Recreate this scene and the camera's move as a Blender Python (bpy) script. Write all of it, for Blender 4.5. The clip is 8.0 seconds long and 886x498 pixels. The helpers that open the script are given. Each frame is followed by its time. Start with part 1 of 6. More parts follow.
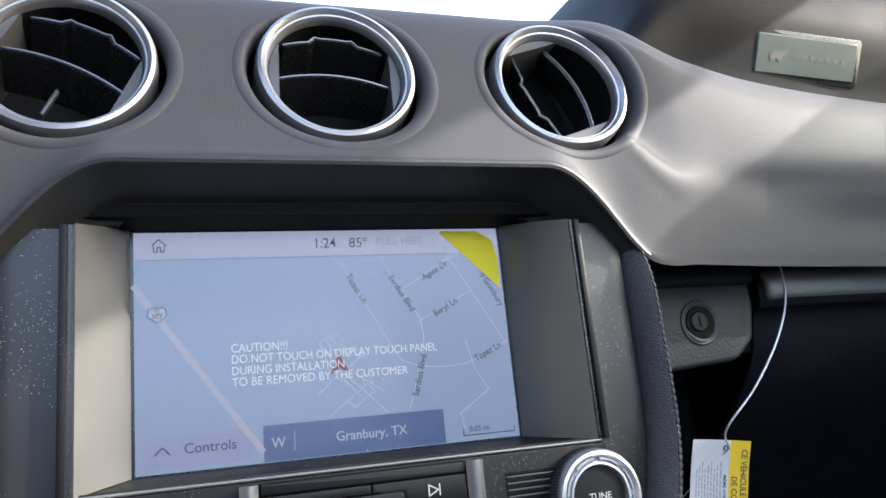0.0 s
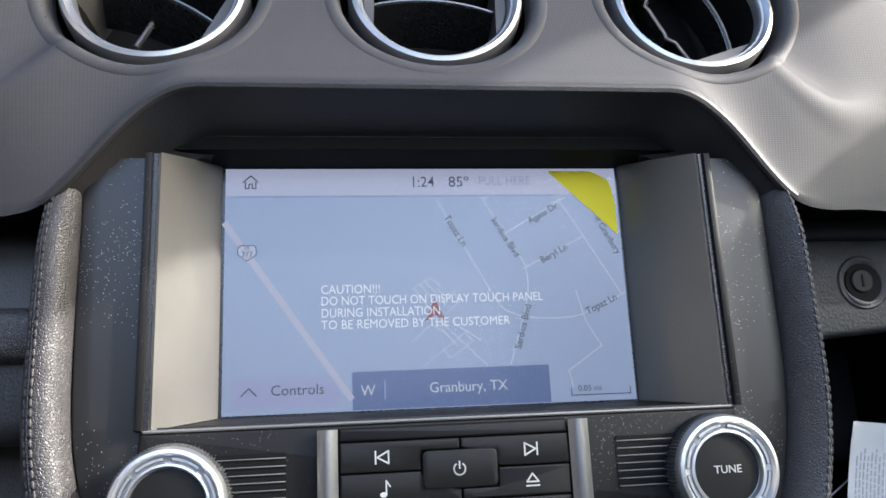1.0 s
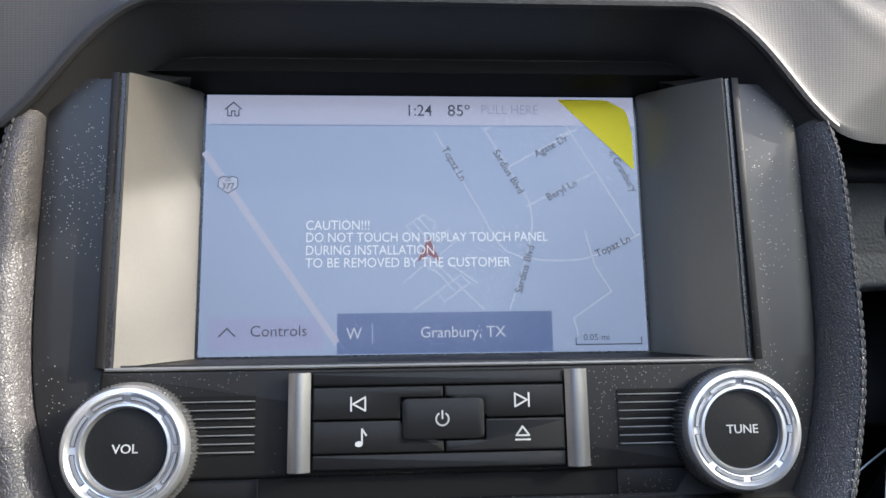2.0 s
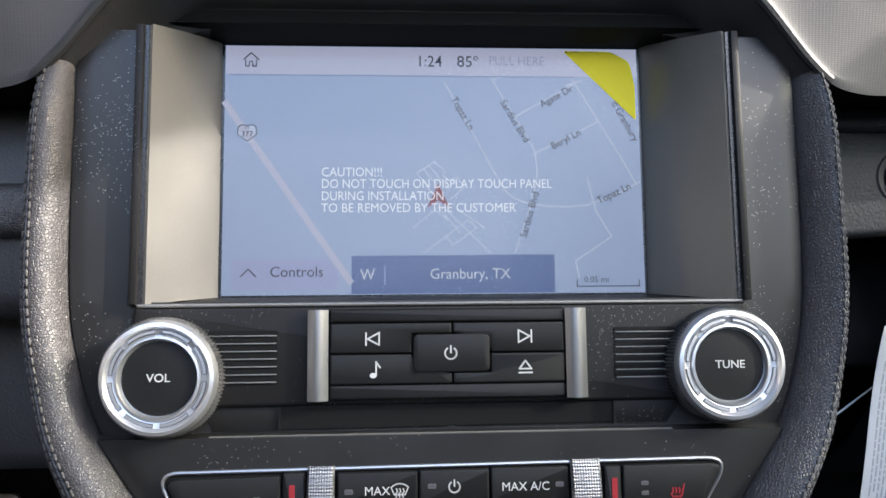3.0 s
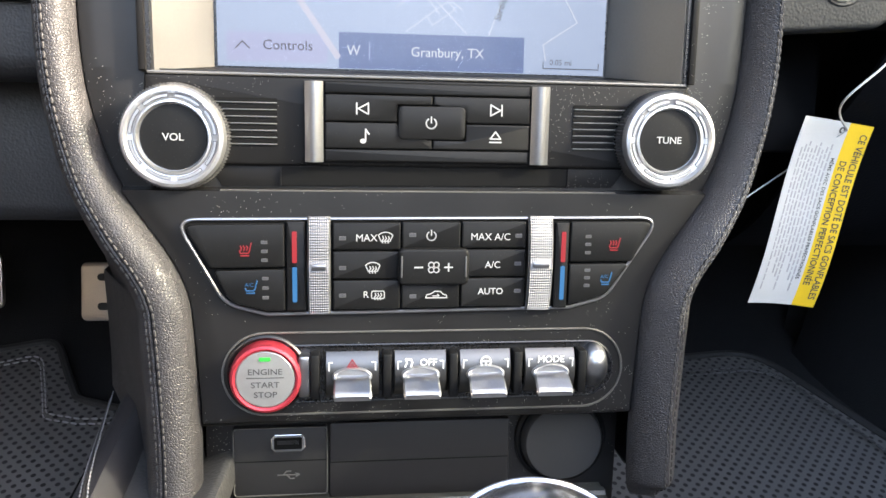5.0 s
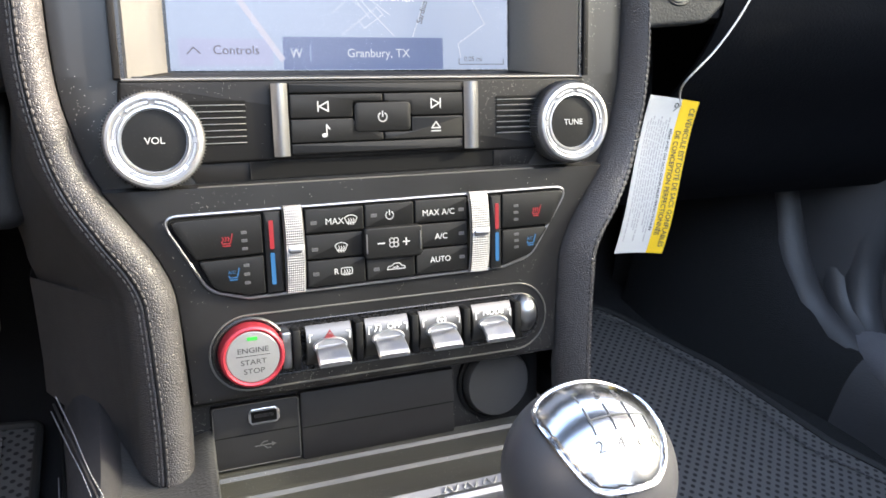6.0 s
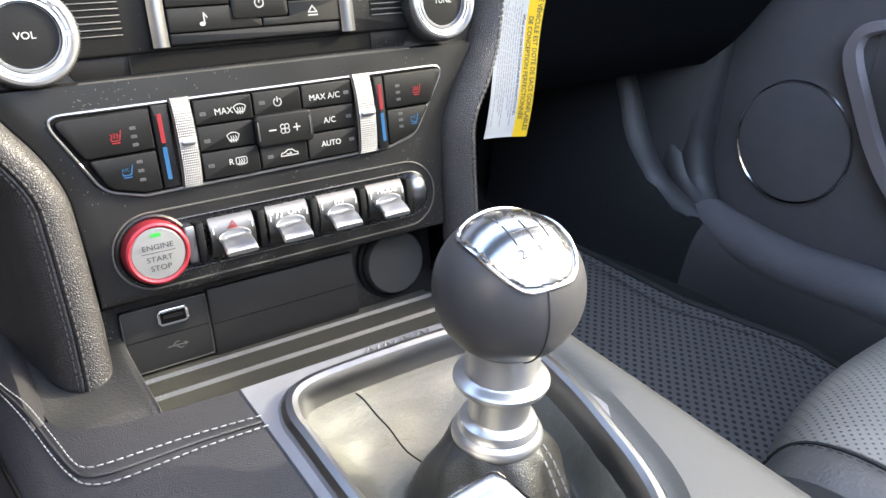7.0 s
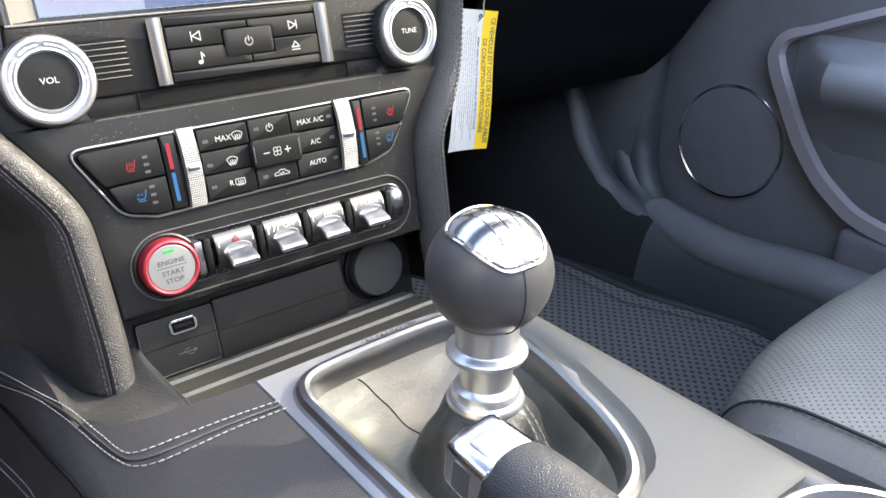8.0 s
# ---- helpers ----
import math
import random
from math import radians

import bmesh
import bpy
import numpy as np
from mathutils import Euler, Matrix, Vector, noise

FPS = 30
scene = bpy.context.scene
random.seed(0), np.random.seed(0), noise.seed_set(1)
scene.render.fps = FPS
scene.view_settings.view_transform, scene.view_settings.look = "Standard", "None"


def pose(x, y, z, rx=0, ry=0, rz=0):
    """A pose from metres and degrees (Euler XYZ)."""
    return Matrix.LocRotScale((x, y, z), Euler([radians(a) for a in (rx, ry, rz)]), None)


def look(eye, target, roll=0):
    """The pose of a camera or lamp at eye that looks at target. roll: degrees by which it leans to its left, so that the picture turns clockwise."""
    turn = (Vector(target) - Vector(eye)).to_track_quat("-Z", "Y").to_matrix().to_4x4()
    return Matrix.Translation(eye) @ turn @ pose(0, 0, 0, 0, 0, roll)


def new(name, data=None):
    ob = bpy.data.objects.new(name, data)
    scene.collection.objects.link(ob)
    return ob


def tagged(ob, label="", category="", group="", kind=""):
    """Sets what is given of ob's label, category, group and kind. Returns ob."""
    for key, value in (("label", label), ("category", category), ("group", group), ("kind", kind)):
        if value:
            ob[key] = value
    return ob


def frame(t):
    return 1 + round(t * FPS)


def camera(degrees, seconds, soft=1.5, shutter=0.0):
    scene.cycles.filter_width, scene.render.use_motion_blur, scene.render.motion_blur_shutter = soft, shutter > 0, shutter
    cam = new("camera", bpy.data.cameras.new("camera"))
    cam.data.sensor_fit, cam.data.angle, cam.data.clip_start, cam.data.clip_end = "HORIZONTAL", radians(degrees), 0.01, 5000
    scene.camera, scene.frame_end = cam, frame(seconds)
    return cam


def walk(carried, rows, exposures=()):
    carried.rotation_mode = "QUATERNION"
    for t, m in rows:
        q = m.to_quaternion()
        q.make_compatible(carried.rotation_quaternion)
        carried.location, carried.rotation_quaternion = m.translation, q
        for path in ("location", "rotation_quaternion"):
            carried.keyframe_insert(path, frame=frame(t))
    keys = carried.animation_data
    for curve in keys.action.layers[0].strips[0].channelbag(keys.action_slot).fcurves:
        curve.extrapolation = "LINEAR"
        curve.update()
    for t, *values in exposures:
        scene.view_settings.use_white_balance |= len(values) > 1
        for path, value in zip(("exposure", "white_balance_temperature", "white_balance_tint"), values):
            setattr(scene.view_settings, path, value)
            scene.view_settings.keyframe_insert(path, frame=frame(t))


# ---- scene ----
STACK = pose(0, 0, 0.53, -12, 0, 0)  # frame of the reclined centre stack: x right, y into the display, z up along it
cam = camera(59.73, 8.0, soft=1.5, shutter=0.12)
PATH = [
    (0, (-0.0683, -0.3556, -0.0451), (0.5809, 1.4818, 0.4049), -5.81),
    (0.5, (-0.0512, -0.3561, -0.0619), (0.3753, 1.5374, 0.4208), -3.95),
    (1, (-0.0397, -0.3253, -0.0606), (0.2303, 1.6044, 0.3904), -2.70),
    (1.5, (-0.0243, -0.3006, -0.0628), (0.1715, 1.6509, 0.3289), -1.55),
    (1.7, (-0.0155, -0.3000, -0.0637), (0.1487, 1.6579, 0.3099), -1.27),
    (2.8, (-0.0130, -0.3085, -0.0661), (0.1039, 1.6726, 0.1822), -0.79),
    (3, (-0.0161, -0.3160, -0.0679), (0.1027, 1.6690, 0.1466), -0.66),
    (3.5, (-0.0206, -0.3379, -0.0752), (0.1109, 1.6565, -0.0030), -0.23),
    (4, (-0.0202, -0.3413, -0.0797), (0.1318, 1.6499, -0.1906), 0.41),
    (4.5, (-0.0215, -0.3477, -0.0799), (0.1717, 1.6267, -0.3338), 0.89),
    (4.7, (-0.0230, -0.3504, -0.0784), (0.1868, 1.6155, -0.3803), 1.06),
    (5.8, (-0.0926, -0.3790, -0.0662), (0.5049, 1.4958, -0.4245), -0.33),
    (6, (-0.1092, -0.3871, -0.0693), (0.6257, 1.4351, -0.4429), -1.24),
    (6.5, (-0.1311, -0.3958, -0.0824), (0.8272, 1.2934, -0.5603), -3.31),
    (7, (-0.1396, -0.3983, -0.0910), (0.8983, 1.2151, -0.6562), -5.12),
    (7.5, (-0.1528, -0.4096, -0.0932), (0.9393, 1.1645, -0.6672), -6.59),
    (8, (-0.1771, -0.4320, -0.0847), (0.9576, 1.1258, -0.6188), -7.60),
]
EXPOSURE = 2.1
walk(cam, [(t, STACK @ look(eye, target, roll)) for t, eye, target, roll in PATH], [(0, 2.00, 6150, 10), (1.5, 2.05, 6250, 10), (3.5, 2.12, 6550, 10), (4.5, 2.62, 7050, 10), (6, 2.84, 7050, 10), (8, 2.90, 7000, 10)])

# ---- daylight: high sun from the passenger side, open sky ----
SUN_FROM = (STACK.to_3x3() @ Vector((0.84, -0.36, 0.40))).normalized()
sun = new("sun", bpy.data.lights.new("sun", "SUN"))
sun.data.energy, sun.data.angle, sun.data.color = 3.4, radians(0.6), (1.0, 0.94, 0.86)
sun.matrix_world = look(tuple(SUN_FROM * 5), (0, 0, 0))
sky_world = bpy.data.worlds.new("sky")
scene.world = sky_world
sky_world.use_nodes = True
wn = sky_world.node_tree.nodes
sky = wn.new("ShaderNodeTexSky")
sky.sky_type, sky.sun_disc = "NISHITA", False
sky.sun_elevation = math.asin(SUN_FROM.z)
sky.sun_rotation = math.atan2(SUN_FROM.x, SUN_FROM.y)
sky.air_density, sky.dust_density, sky.ozone_density = 1.0, 4.0, 0.6
wn["Background"].inputs["Strength"].default_value = 0.42
sky_world.node_tree.links.new(sky.outputs[0], wn["Background"].inputs["Color"])

# ---- materials ----
def lin(r, g, b):
    """Linear colour from 0..255 display values."""
    return tuple((v / 255 / 12.92) if v <= 10 else ((v / 255 + 0.055) / 1.055) ** 2.4 for v in (r, g, b))


def surface(name, color, rough=0.5, metal=0.0, mottle=0.12, mottle_scale=40, relief=(), dust=0.0, coat=0.0, spec=0.5, aniso=0.0):
    """A worn surface: colour and gloss vary at two scales; relief is rows of (pattern, cells per metre, height in metres)."""
    spread = 0.02 if metal > 0.6 else 0.06
    m = bpy.data.materials.new(name)
    m.use_nodes = True
    n, l = m.node_tree.nodes, m.node_tree.links
    b = n["Principled BSDF"]
    b.inputs["Metallic"].default_value = metal
    b.inputs["Coat Weight"].default_value = coat
    b.inputs["Coat Roughness"].default_value = 0.12
    b.inputs["Specular IOR Level"].default_value = spec
    b.inputs["Anisotropic"].default_value = aniso
    at = n.new("ShaderNodeTexCoord").outputs["Object"]
    big = n.new("ShaderNodeTexNoise")
    big.inputs["Scale"].default_value, big.inputs["Detail"].default_value = mottle_scale, 6
    l.new(at, big.inputs["Vector"])
    fine = n.new("ShaderNodeTexNoise")
    fine.inputs["Scale"].default_value, fine.inputs["Detail"].default_value = mottle_scale * 23, 3
    l.new(at, fine.inputs["Vector"])
    both = n.new("ShaderNodeMath")
    both.operation = "MULTIPLY_ADD"
    both.inputs[1].default_value = 0.5
    l.new(fine.outputs["Fac"], both.inputs[0])
    half = n.new("ShaderNodeMath")
    half.operation = "MULTIPLY"
    half.inputs[1].default_value = 0.5
    l.new(big.outputs["Fac"], half.inputs[0])
    l.new(half.outputs[0], both.inputs[2])
    ramp = n.new("ShaderNodeMapRange")
    ramp.inputs["From Min"].default_value, ramp.inputs["From Max"].default_value = 0.3, 0.7
    ramp.inputs["To Min"].default_value, ramp.inputs["To Max"].default_value = 1 - mottle, 1 + mottle
    l.new(both.outputs[0], ramp.inputs["Value"])
    tint = n.new("ShaderNodeVectorMath")
    tint.operation = "SCALE"
    tint.inputs[0].default_value = color
    l.new(ramp.outputs[0], tint.inputs["Scale"])
    shade = tint.outputs[0]
    gloss = n.new("ShaderNodeMapRange")
    gloss.inputs["From Min"].default_value, gloss.inputs["From Max"].default_value = 0.3, 0.7
    gloss.inputs["To Min"].default_value, gloss.inputs["To Max"].default_value = max(rough - spread, 0.02), min(rough + spread, 1)
    l.new(both.outputs[0], gloss.inputs["Value"])
    l.new(gloss.outputs[0], b.inputs["Roughness"])
    if dust:
        spots = n.new("ShaderNodeTexVoronoi")
        spots.inputs["Scale"].default_value = 1300
        l.new(at, spots.inputs["Vector"])
        near = n.new("ShaderNodeMath")
        near.operation = "LESS_THAN"
        near.inputs[1].default_value = 0.17
        l.new(spots.outputs["Distance"], near.inputs[0])
        patch = n.new("ShaderNodeTexNoise")
        patch.inputs["Scale"].default_value, patch.inputs["Detail"].default_value = 28, 4
        l.new(at, patch.inputs["Vector"])
        some = n.new("ShaderNodeMapRange")
        some.inputs["From Min"].default_value, some.inputs["From Max"].default_value = 0.47, 0.9
        l.new(patch.outputs["Fac"], some.inputs["Value"])
        pick = n.new("ShaderNodeSeparateColor")
        l.new(spots.outputs["Color"], pick.inputs[0])
        few = n.new("ShaderNodeMath")
        few.operation = "LESS_THAN"
        l.new(pick.outputs[0], few.inputs[0])
        l.new(some.outputs[0], few.inputs[1])
        speck = n.new("ShaderNodeMath")
        speck.operation = "MULTIPLY"
        l.new(near.outputs[0], speck.inputs[0])
        l.new(few.outputs[0], speck.inputs[1])
        amount = n.new("ShaderNodeMath")
        amount.operation = "MULTIPLY"
        amount.inputs[1].default_value = dust
        l.new(speck.outputs[0], amount.inputs[0])
        mix = n.new("ShaderNodeMix")
        mix.data_type = "RGBA"
        mix.inputs["B"].default_value = (0.60, 0.57, 0.52, 1)
        l.new(amount.outputs[0], mix.inputs["Factor"])
        l.new(shade, mix.inputs["A"])
        shade = mix.outputs["Result"]
    l.new(shade, b.inputs["Base Color"])
    normal = None
    for kind, scale, height in relief:
        if kind == "leather":
            tex = n.new("ShaderNodeTexVoronoi")
            tex.feature = "SMOOTH_F1"
            out = tex.outputs["Distance"]
        elif kind == "pebble":
            tex = n.new("ShaderNodeTexVoronoi")
            tex.feature = "DISTANCE_TO_EDGE"
            dome = n.new("ShaderNodeMapRange")
            dome.interpolation_type = "SMOOTHSTEP"
            dome.inputs["From Max"].default_value = 0.22
            l.new(tex.outputs["Distance"], dome.inputs["Value"])
            out = dome.outputs[0]
        elif kind == "wrinkle":
            bend = n.new("ShaderNodeTexNoise")
            bend.inputs["Scale"].default_value = 90
            l.new(at, bend.inputs["Vector"])
            sway = n.new("ShaderNodeVectorMath")
            sway.operation = "MULTIPLY_ADD"
            sway.inputs[1].default_value = (0.012, 0.012, 0.012)
            l.new(bend.outputs["Color"], sway.inputs[0])
            l.new(at, sway.inputs[2])
            squash = n.new("ShaderNodeMapping")
            squash.inputs["Scale"].default_value = (120, 430, 190)
            l.new(sway.outputs[0], squash.inputs["Vector"])
            tex = n.new("ShaderNodeTexVoronoi")
            tex.feature = "DISTANCE_TO_EDGE"
            dome = n.new("ShaderNodeMapRange")
            dome.interpolation_type = "SMOOTHSTEP"
            dome.inputs["From Max"].default_value = 0.16
            l.new(tex.outputs["Distance"], dome.inputs["Value"])
            out = dome.outputs[0]
        elif kind == "crease":
            squash = n.new("ShaderNodeMapping")
            squash.inputs["Scale"].default_value = (55, 210, 90)
            l.new(at, squash.inputs["Vector"])
            tex = n.new("ShaderNodeTexNoise")
            tex.inputs["Detail"].default_value, tex.inputs["Distortion"].default_value = 4, 0.8
            out = tex.outputs["Fac"]
        elif kind == "knit":
            cut = n.new("ShaderNodeSeparateXYZ")
            l.new(at, cut.inputs[0])
            high = n.new("ShaderNodeMath")
            high.operation = "MULTIPLY"
            high.inputs[1].default_value = 1.7
            l.new(cut.outputs[2], high.inputs[0])
            waves = []
            for sign in (1, -1):
                slant = n.new("ShaderNodeMath")
                slant.operation = "MULTIPLY_ADD"
                slant.inputs[1].default_value = sign
                l.new(high.outputs[0], slant.inputs[0])
                l.new(cut.outputs[0], slant.inputs[2])
                k = n.new("ShaderNodeMath")
                k.operation = "MULTIPLY"
                k.inputs[1].default_value = math.pi * scale
                l.new(slant.outputs[0], k.inputs[0])
                sine = n.new("ShaderNodeMath")
                sine.operation = "SINE"
                l.new(k.outputs[0], sine.inputs[0])
                waves.append(sine.outputs[0])
            weave = n.new("ShaderNodeMath")
            weave.operation = "MULTIPLY"
            l.new(waves[0], weave.inputs[0])
            l.new(waves[1], weave.inputs[1])
            out = weave.outputs[0]
        elif kind == "wave":
            tex = n.new("ShaderNodeTexWave")
            tex.bands_direction = "Z"
            out = tex.outputs["Fac"]
        else:
            tex = n.new("ShaderNodeTexNoise")
            tex.inputs["Detail"].default_value = 5
            out = tex.outputs["Fac"]
        if kind != "knit":
            tex.inputs["Scale"].default_value = scale
            l.new(squash.outputs[0] if kind in ("crease", "wrinkle") else at, tex.inputs["Vector"])
        bump = n.new("ShaderNodeBump")
        bump.inputs["Distance"].default_value = height
        bump.inputs["Strength"].default_value = 1.0
        l.new(out, bump.inputs["Height"])
        if normal:
            l.new(normal, bump.inputs["Normal"])
        normal = bump.outputs[0]
    if normal:
        l.new(normal, b.inputs["Normal"])
    return m


def dotted(name, color, hole, pitch, share, axes=(0, 1), rough=0.6, relief=()):
    """A surface with staggered rows of small round holes, pitch in metres."""
    m = surface(name, color, rough, mottle=0.15, relief=relief)
    n, l = m.node_tree.nodes, m.node_tree.links
    b = n["Principled BSDF"]
    at = n.new("ShaderNodeTexCoord").outputs["Object"]
    cut = n.new("ShaderNodeSeparateXYZ")
    l.new(at, cut.inputs[0])
    waves = []
    for sign in (1, -1):
        mix = n.new("ShaderNodeMath")
        mix.operation = "MULTIPLY_ADD"
        mix.inputs[1].default_value = sign
        l.new(cut.outputs[axes[0]], mix.inputs[0])
        l.new(cut.outputs[axes[1]], mix.inputs[2])
        k = n.new("ShaderNodeMath")
        k.operation = "MULTIPLY"
        k.inputs[1].default_value = math.pi / pitch
        l.new(mix.outputs[0], k.inputs[0])
        sine = n.new("ShaderNodeMath")
        sine.operation = "SINE"
        l.new(k.outputs[0], sine.inputs[0])
        sq = n.new("ShaderNodeMath")
        sq.operation = "ABSOLUTE"
        l.new(sine.outputs[0], sq.inputs[0])
        waves.append(sq.outputs[0])
    both = n.new("ShaderNodeMath")
    both.operation = "MULTIPLY"
    l.new(waves[0], both.inputs[0])
    l.new(waves[1], both.inputs[1])
    deep = n.new("ShaderNodeMapRange")
    deep.inputs["From Min"].default_value, deep.inputs["From Max"].default_value = 1 - share, 1 - share * 0.55
    l.new(both.outputs[0], deep.inputs["Value"])
    mix = n.new("ShaderNodeMix")
    mix.data_type = "RGBA"
    old = b.inputs["Base Color"].links[0].from_socket
    l.new(old, mix.inputs["A"])
    mix.inputs["B"].default_value = (*hole, 1)
    l.new(deep.outputs[0], mix.inputs["Factor"])
    l.new(mix.outputs["Result"], b.inputs["Base Color"])
    return m


def glow(name, rgb, strength=1.0):
    """A part that glows: display, lamps, symbols or film print, its colour as it shows at the exposure."""
    m = bpy.data.materials.new(name)
    m.use_nodes = True
    b = m.node_tree.nodes["Principled BSDF"]
    b.inputs["Base Color"].default_value = (0.01, 0.01, 0.012, 1)
    b.inputs["Roughness"].default_value = 0.3
    b.inputs["Specular IOR Level"].default_value = 0.3
    b.inputs["Emission Color"].default_value = (*lin(*rgb), 1)
    b.inputs["Emission Strength"].default_value = 0.57 * strength / 2 ** EXPOSURE
    return m


def clear(name, gloss=0.04, rough=0.1, tint=(1, 1, 1)):
    m = bpy.data.materials.new(name)
    m.use_nodes = True
    n, l = m.node_tree.nodes, m.node_tree.links
    n.remove(n["Principled BSDF"])
    mix, thin, shine = n.new("ShaderNodeMixShader"), n.new("ShaderNodeBsdfTransparent"), n.new("ShaderNodeBsdfGlossy")
    mix.inputs[0].default_value = gloss
    shine.inputs["Roughness"].default_value = rough
    thin.inputs["Color"].default_value = (*tint, 1)
    l.new(thin.outputs[0], mix.inputs[1])
    l.new(shine.outputs[0], mix.inputs[2])
    l.new(mix.outputs[0], n["Material Output"].inputs["Surface"])
    return m


PANEL = surface("black_satin_plastic", (0.008, 0.0076, 0.0076), 0.36, mottle=0.12, spec=0.45, relief=(("noise", 2600, 0.00002),), dust=0.9)
RADIO = surface("black_radio_plastic", (0.0075, 0.0072, 0.0072), 0.46, mottle=0.08, spec=0.14, relief=(("noise", 2600, 0.00002),), dust=0.4)
BUTTON = surface("black_button_plastic", (0.0065, 0.0065, 0.0066), 0.48, mottle=0.06, spec=0.16, relief=(("noise", 3000, 0.00001),), dust=0.04)
TILE = surface("matt_black_tile", (0.014, 0.0135, 0.014), 0.45, mottle=0.10, spec=0.35, relief=(("noise", 2400, 0.00002),))
GLOSS = surface("gloss_black", (0.010, 0.010, 0.011), 0.28, mottle=0.05)
# near-black for openings and recesses, their inner darkness put into the colour
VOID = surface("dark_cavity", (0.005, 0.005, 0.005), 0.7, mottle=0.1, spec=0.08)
BEZEL = surface("satin_grey_paint", (0.128, 0.124, 0.114), 0.36, metal=0.5, mottle=0.07, relief=(("noise", 3200, 0.00002),))
CHROME = surface("satin_chrome", (0.56, 0.56, 0.57), 0.32, metal=0.88, mottle=0.04)
POLISH = surface("polished_chrome", (0.66, 0.66, 0.67), 0.16, metal=1.0, mottle=0.03)
BRUSHED = surface("brushed_aluminium", (0.33, 0.33, 0.34), 0.33, metal=1.0, mottle=0.06, aniso=0.5)
DASH = surface("textured_dash_skin", (0.046, 0.045, 0.047), 0.60, spec=0.18, mottle=0.10, mottle_scale=25, relief=(("knit", 720, 0.000018),))
CHEEK = surface("grey_vent_plastic", (0.048, 0.047, 0.047), 0.40, mottle=0.06, spec=0.6)
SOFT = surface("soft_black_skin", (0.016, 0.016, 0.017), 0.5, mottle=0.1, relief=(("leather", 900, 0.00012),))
LEATHER = surface("black_leather", (0.031, 0.0285, 0.029), 0.46, spec=0.6, mottle=0.14, mottle_scale=60, relief=(("pebble", 850, 0.00017), ("noise", 160, 0.0003)))
HIDE = surface("console_leather", (0.026, 0.025, 0.027), 0.48, mottle=0.12, mottle_scale=60, relief=(("pebble", 1100, 0.00009), ("noise", 200, 0.0002)))
BOOT = surface("boot_leather", (0.105, 0.101, 0.084), 0.42, mottle=0.2, mottle_scale=50, relief=(("pebble", 1500, 0.00004), ("wrinkle", 1, 0.00005), ("crease", 1, 0.0005), ("noise", 420, 0.00012)))
SLEEVE = surface("dark_boot_leather", (0.030, 0.029, 0.026), 0.38, mottle=0.2, mottle_scale=50, relief=(("pebble", 1100, 0.00010), ("noise", 110, 0.0008)))
# black pad skin, darkened further for shade; the lower dash takes it too
PAD = surface("shaded_black_skin", (0.008, 0.008, 0.009), 0.65, mottle=0.1, spec=0.1, relief=(("leather", 900, 0.00003),))
TRAY = surface("olive_grey_tray_plastic", (0.036, 0.035, 0.029), 0.42, mottle=0.14, relief=(("noise", 2200, 0.00003),), dust=0.5)
THREAD = surface("grey_thread", (0.22, 0.22, 0.225), 0.7, mottle=0.15, mottle_scale=400)
DARKTHREAD = surface("dark_thread", (0.034, 0.032, 0.032), 0.7, mottle=0.15, mottle_scale=400)
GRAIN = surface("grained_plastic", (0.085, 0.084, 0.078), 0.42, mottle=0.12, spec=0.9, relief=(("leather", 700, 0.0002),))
WEB = surface("dark_grained_plastic", (0.040, 0.039, 0.038), 0.45, mottle=0.12, spec=0.5, relief=(("leather", 700, 0.0002),))
DOORSKIN = surface("door_plastic", (0.145, 0.141, 0.150), 0.40, spec=0.5, mottle=0.12, relief=(("leather", 700, 0.0002),))
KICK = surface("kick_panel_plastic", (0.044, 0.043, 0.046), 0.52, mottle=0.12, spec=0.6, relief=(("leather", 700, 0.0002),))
SHOULDER = surface("grained_shoulder_plastic", (0.095, 0.092, 0.082), 0.42, spec=0.6, mottle=0.08, relief=(("leather", 620, 0.00007),))
KNURL = surface("knurled_silver", (0.23, 0.23, 0.235), 0.36, metal=0.85, mottle=0.06, relief=(("knit", 1100, 0.00010),))
# lighter copy of the glove box grain, for the light on the lock panel
LOCKSKIN = surface("lock_panel_grain", (0.014, 0.015, 0.017), 0.55, mottle=0.12, spec=0.3, relief=(("leather", 700, 0.0002),))
BAR = surface("brushed_grey_bar", (0.21, 0.21, 0.215), 0.36, metal=0.9, mottle=0.06, aniso=0.4)
GRIP = surface("knurled_grip", (0.30, 0.30, 0.31), 0.34, metal=0.9, mottle=0.05)
SATIN = surface("satin_vent_ring", (0.36, 0.36, 0.37), 0.36, metal=0.85, mottle=0.05)
# glove box grain with the shade below the dash put into its colour
GLOVE = surface("shaded_glove_box_grain", (0.007, 0.0075, 0.009), 0.65, mottle=0.12, spec=0.05, relief=(("leather", 700, 0.0002),))
SLOTGREY = surface("ring_slot_grey", (0.12, 0.12, 0.125), 0.35, metal=0.8, mottle=0.05)
RUBBER = surface("black_rubber", (0.02, 0.02, 0.02), 0.7, mottle=0.2)
TRIM = surface("satin_silver_trim", (0.25, 0.25, 0.27), 0.36, metal=0.4, mottle=0.08)
# plain steel; the warm tint puts warm bounced sunlight into the colour
PEDAL = surface("warm_lit_pedal_steel", (0.50, 0.44, 0.38), 0.36, metal=0.8, mottle=0.08)
RED = surface("red_anodised", (0.36, 0.030, 0.045), 0.42, metal=0.5, mottle=0.02)
INK = surface("white_print", (0.34, 0.34, 0.335), 0.5, mottle=0.04)
GREYINK = surface("dark_print", (0.06, 0.06, 0.06), 0.5, mottle=0.04)
